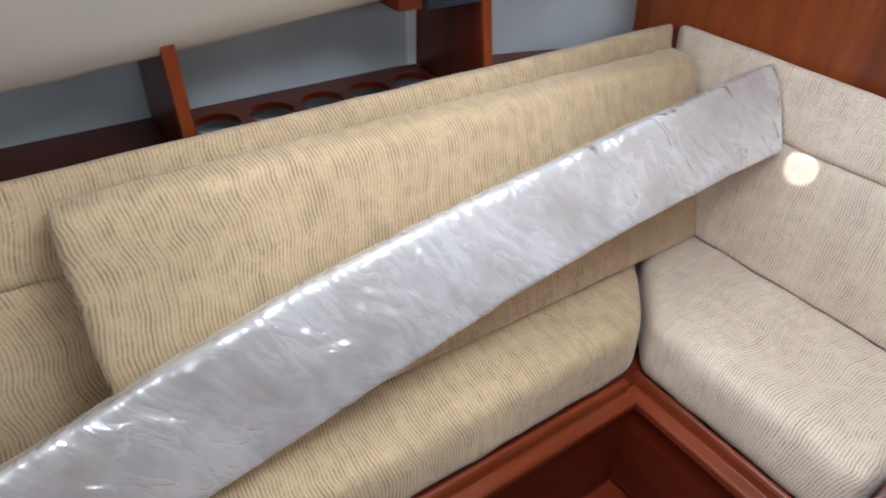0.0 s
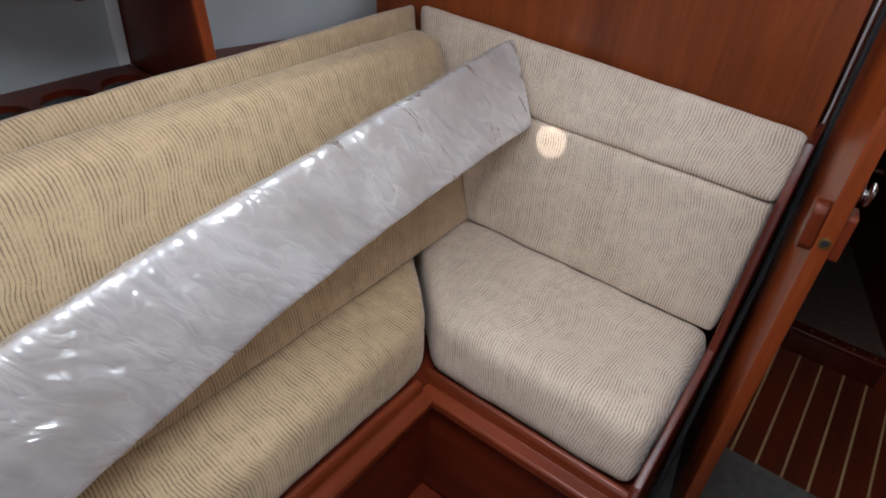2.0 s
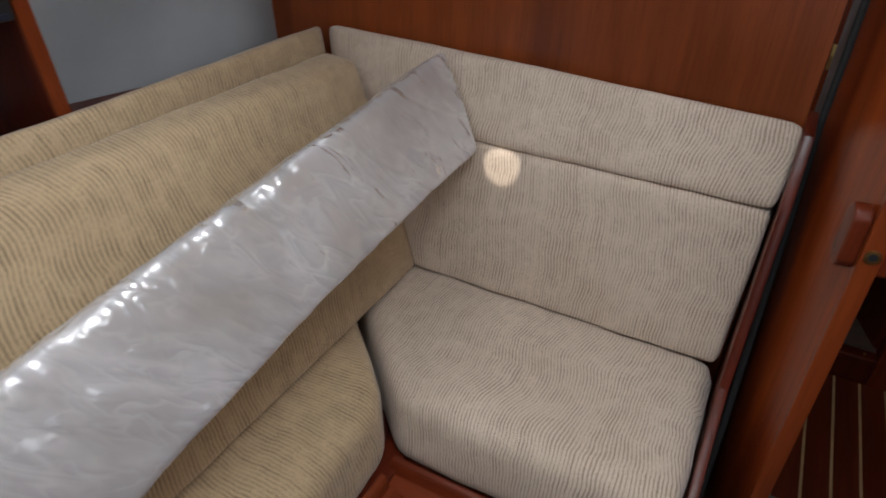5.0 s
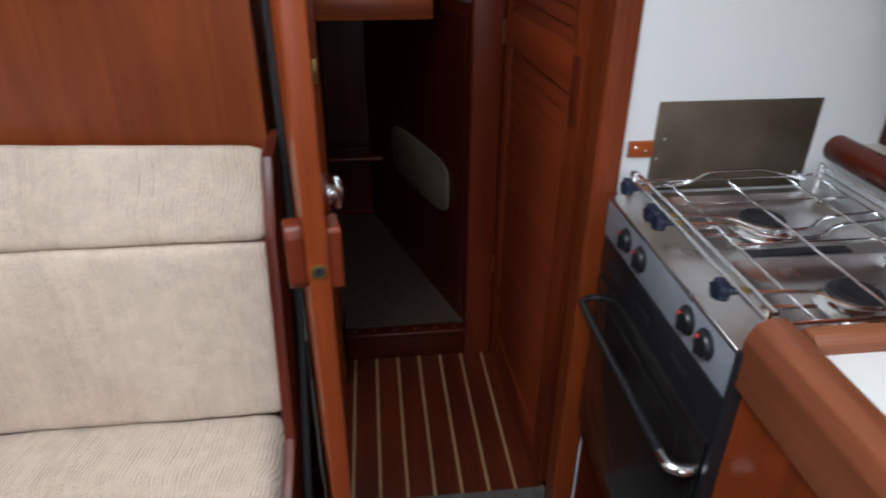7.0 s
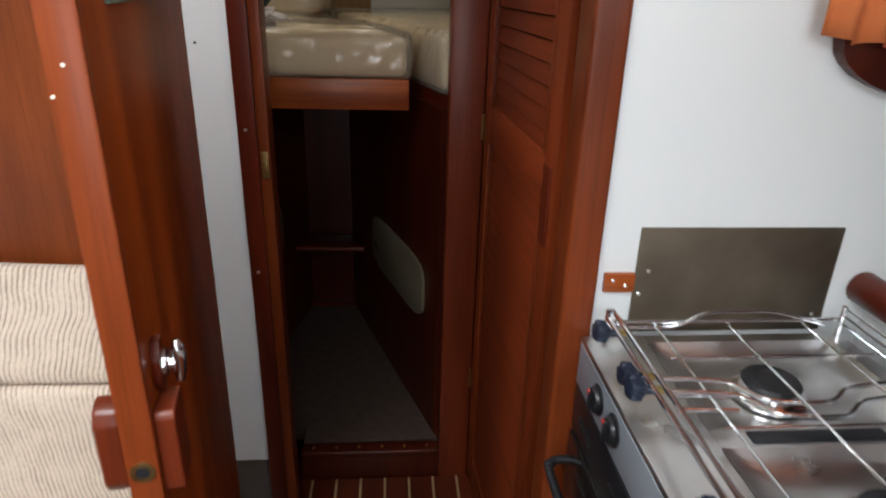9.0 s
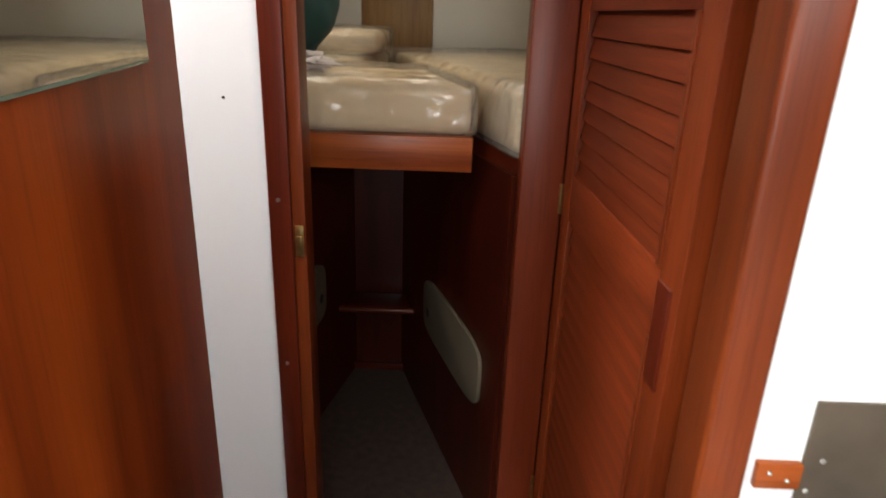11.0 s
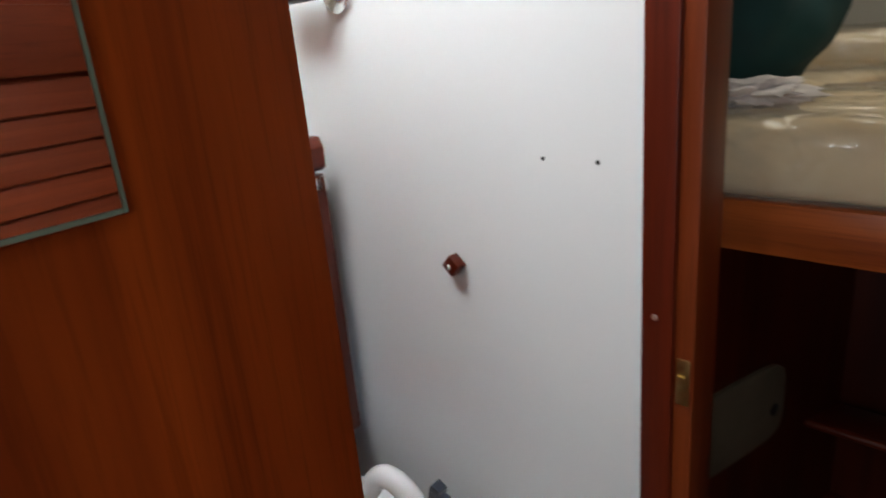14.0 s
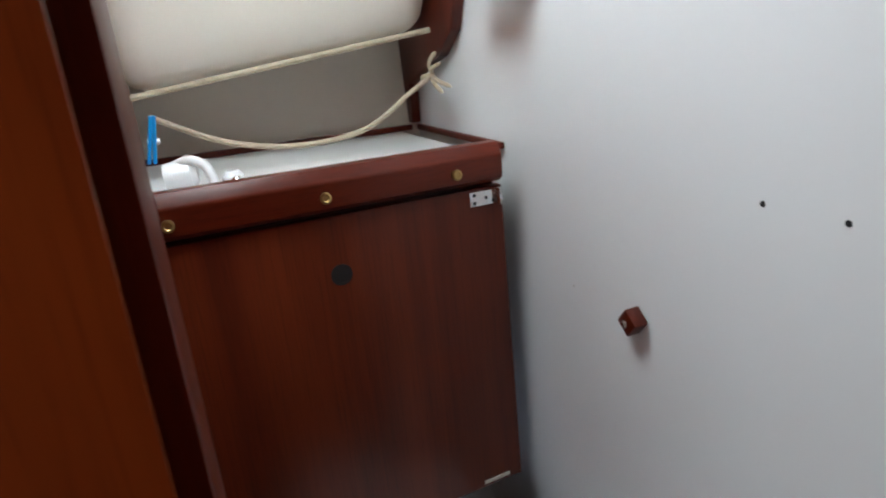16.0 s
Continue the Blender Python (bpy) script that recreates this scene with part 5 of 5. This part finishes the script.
for group, shift in ((roll, (-0.012, 0.0, 0.034)), (frame_c, (-0.018, 0.0, 0.026)), (rope, (-0.018, 0.0, 0.022)), (peg, (-0.02, -0.035, 0.026)), (shower, (0.015, -0.055, 0.0))):
    for ob in group.children:
        ob.data.transform(Matrix.Translation(shift))
hook = thing("wall_catch", (-0.444, HEAD_Y, 1.058), "small brown wooden catch block turned on its corner", "catch")
part("block", obox(Matrix.Translation((-0.444, HEAD_Y - 0.011, 1.058)) @ Matrix.Rotation(radians(40), 4, "Y"), (0.026, 0.02, 0.026), 0.003), maho_x, hook)
part("screw", lathe([(0.005, 0.0), (0.003, 0.002)], (-0.447, HEAD_Y - 0.021, 1.056), (0, -1, 0), 10), steel, hook)
for x in (-0.272, -0.19):
    h = thing("screw_hole", (x, HEAD_Y, 1.2355), "small dark screw hole in the white bulkhead", "screw hole", "bulkhead screw holes")
    part("rim", lathe([(0.003, 0.0), (0.0026, 0.0006)], (x, HEAD_Y - 0.0002, 1.2355), (0, -1, 0), 12), rubber, h)
h = thing("screw_hole", (-0.591, HEAD_Y, 1.054), "filled screw hole in the white bulkhead", "screw hole", "bulkhead screw holes")
part("rim", lathe([(0.002, 0.0), (0.0015, 0.0004)], (-0.591, HEAD_Y - 0.0002, 1.054), (0, -1, 0), 8), steel, h)
light = thing("wall_lamp", (-0.70, HEAD_Y, 1.47), "switched-off chrome and black lamp on the white bulkhead", "lamp")
part("base", lathe([(0.036, 0.0), (0.036, 0.008), (0.028, 0.014)], (-0.665, HEAD_Y - 0.0005, 1.485), (0, -1, 0), 24), chrome, light)
part("arm", tube([(-0.665, HEAD_Y - 0.01, 1.487), (-0.67, HEAD_Y - 0.05, 1.487)], 0.006, 8), chrome, light)
part("shade", box((-0.77, HEAD_Y - 0.075, 1.472), (-0.65, HEAD_Y - 0.03, 1.50), 0.005), black_plastic, light, "black lamp shade")
toilet = thing("marine_toilet", (-0.45, 2.15, 0.02), "white marine toilet with a black pump handle", "toilet")
part("plinth", box((-0.94, 1.90, 0.02), (-0.27, HEAD_Y - 0.001, 0.24), 0.012, 3), white_plastic, toilet)
part("bowl", lathe([(0.10, 0.0), (0.11, 0.05), (0.15, 0.22), (0.175, 0.32), (0.18, 0.34), (0.15, 0.345)], (-0.60, 2.10, 0.24), (0, 0, 1), 32), porcelain, toilet)
part("seat", lathe([(0.185, 0.0), (0.19, 0.012), (0.17, 0.022), (0.0, 0.022)], (-0.60, 2.10, 0.586), (0, 0, 1), 32), white_plastic, toilet)
part("pump", obox(Matrix.Translation((-0.405, 2.285, 0.41)) @ Matrix.Rotation(radians(14), 4, "Y"), (0.10, 0.09, 0.45), 0.016, 3), porcelain, toilet, "white pump housing")
part("hose", tube(smoothed([(-0.44, 2.24, 0.60), (-0.47, 2.23, 0.685), (-0.53, 2.22, 0.70), (-0.58, 2.20, 0.62)], 6), 0.02, 12), white_plastic, toilet, "white hose")
part("pump_handle", tube(smoothed([(-0.325, 2.225, 0.660), (-0.332, 2.22, 0.690), (-0.355, 2.22, 0.716), (-0.385, 2.225, 0.728)], 5), [0.011] * 6 + [0.0125] * 9 + [0.011], 12), navy_plastic, toilet, "black pump handle")
part("pump_lever", tube(smoothed([(-0.425, 2.25, 0.655), (-0.418, 2.245, 0.70), (-0.405, 2.24, 0.732)], 4), [0.014] * 8 + [0.012], 4), navy_plastic, toilet)
part("valve_knob", lathe([(0.016, 0.0), (0.018, 0.012), (0.012, 0.025)], (-0.352, 2.232, 0.648), (0, -1, 0.1), 16), navy_plastic, toilet)

# ---- sole planks, last ----
xs = [-0.095 + 0.0706 * k for k in range(9)]
for k, x in enumerate(xs):
    ob = part("plank", box((x + 0.0035, 1.80 if x > -0.05 else 1.86, -0.0118), (x + 0.0671, SILL_Y - 0.034, 0.0), 0.0008, 1), plank_wood, floor, "", False)
    part("inlay_strip", box((x - 0.0034, 1.80 if x > -0.05 else 1.86, -0.0118), (x + 0.0034, SILL_Y - 0.034, -0.0003)), holly, floor, "", False)
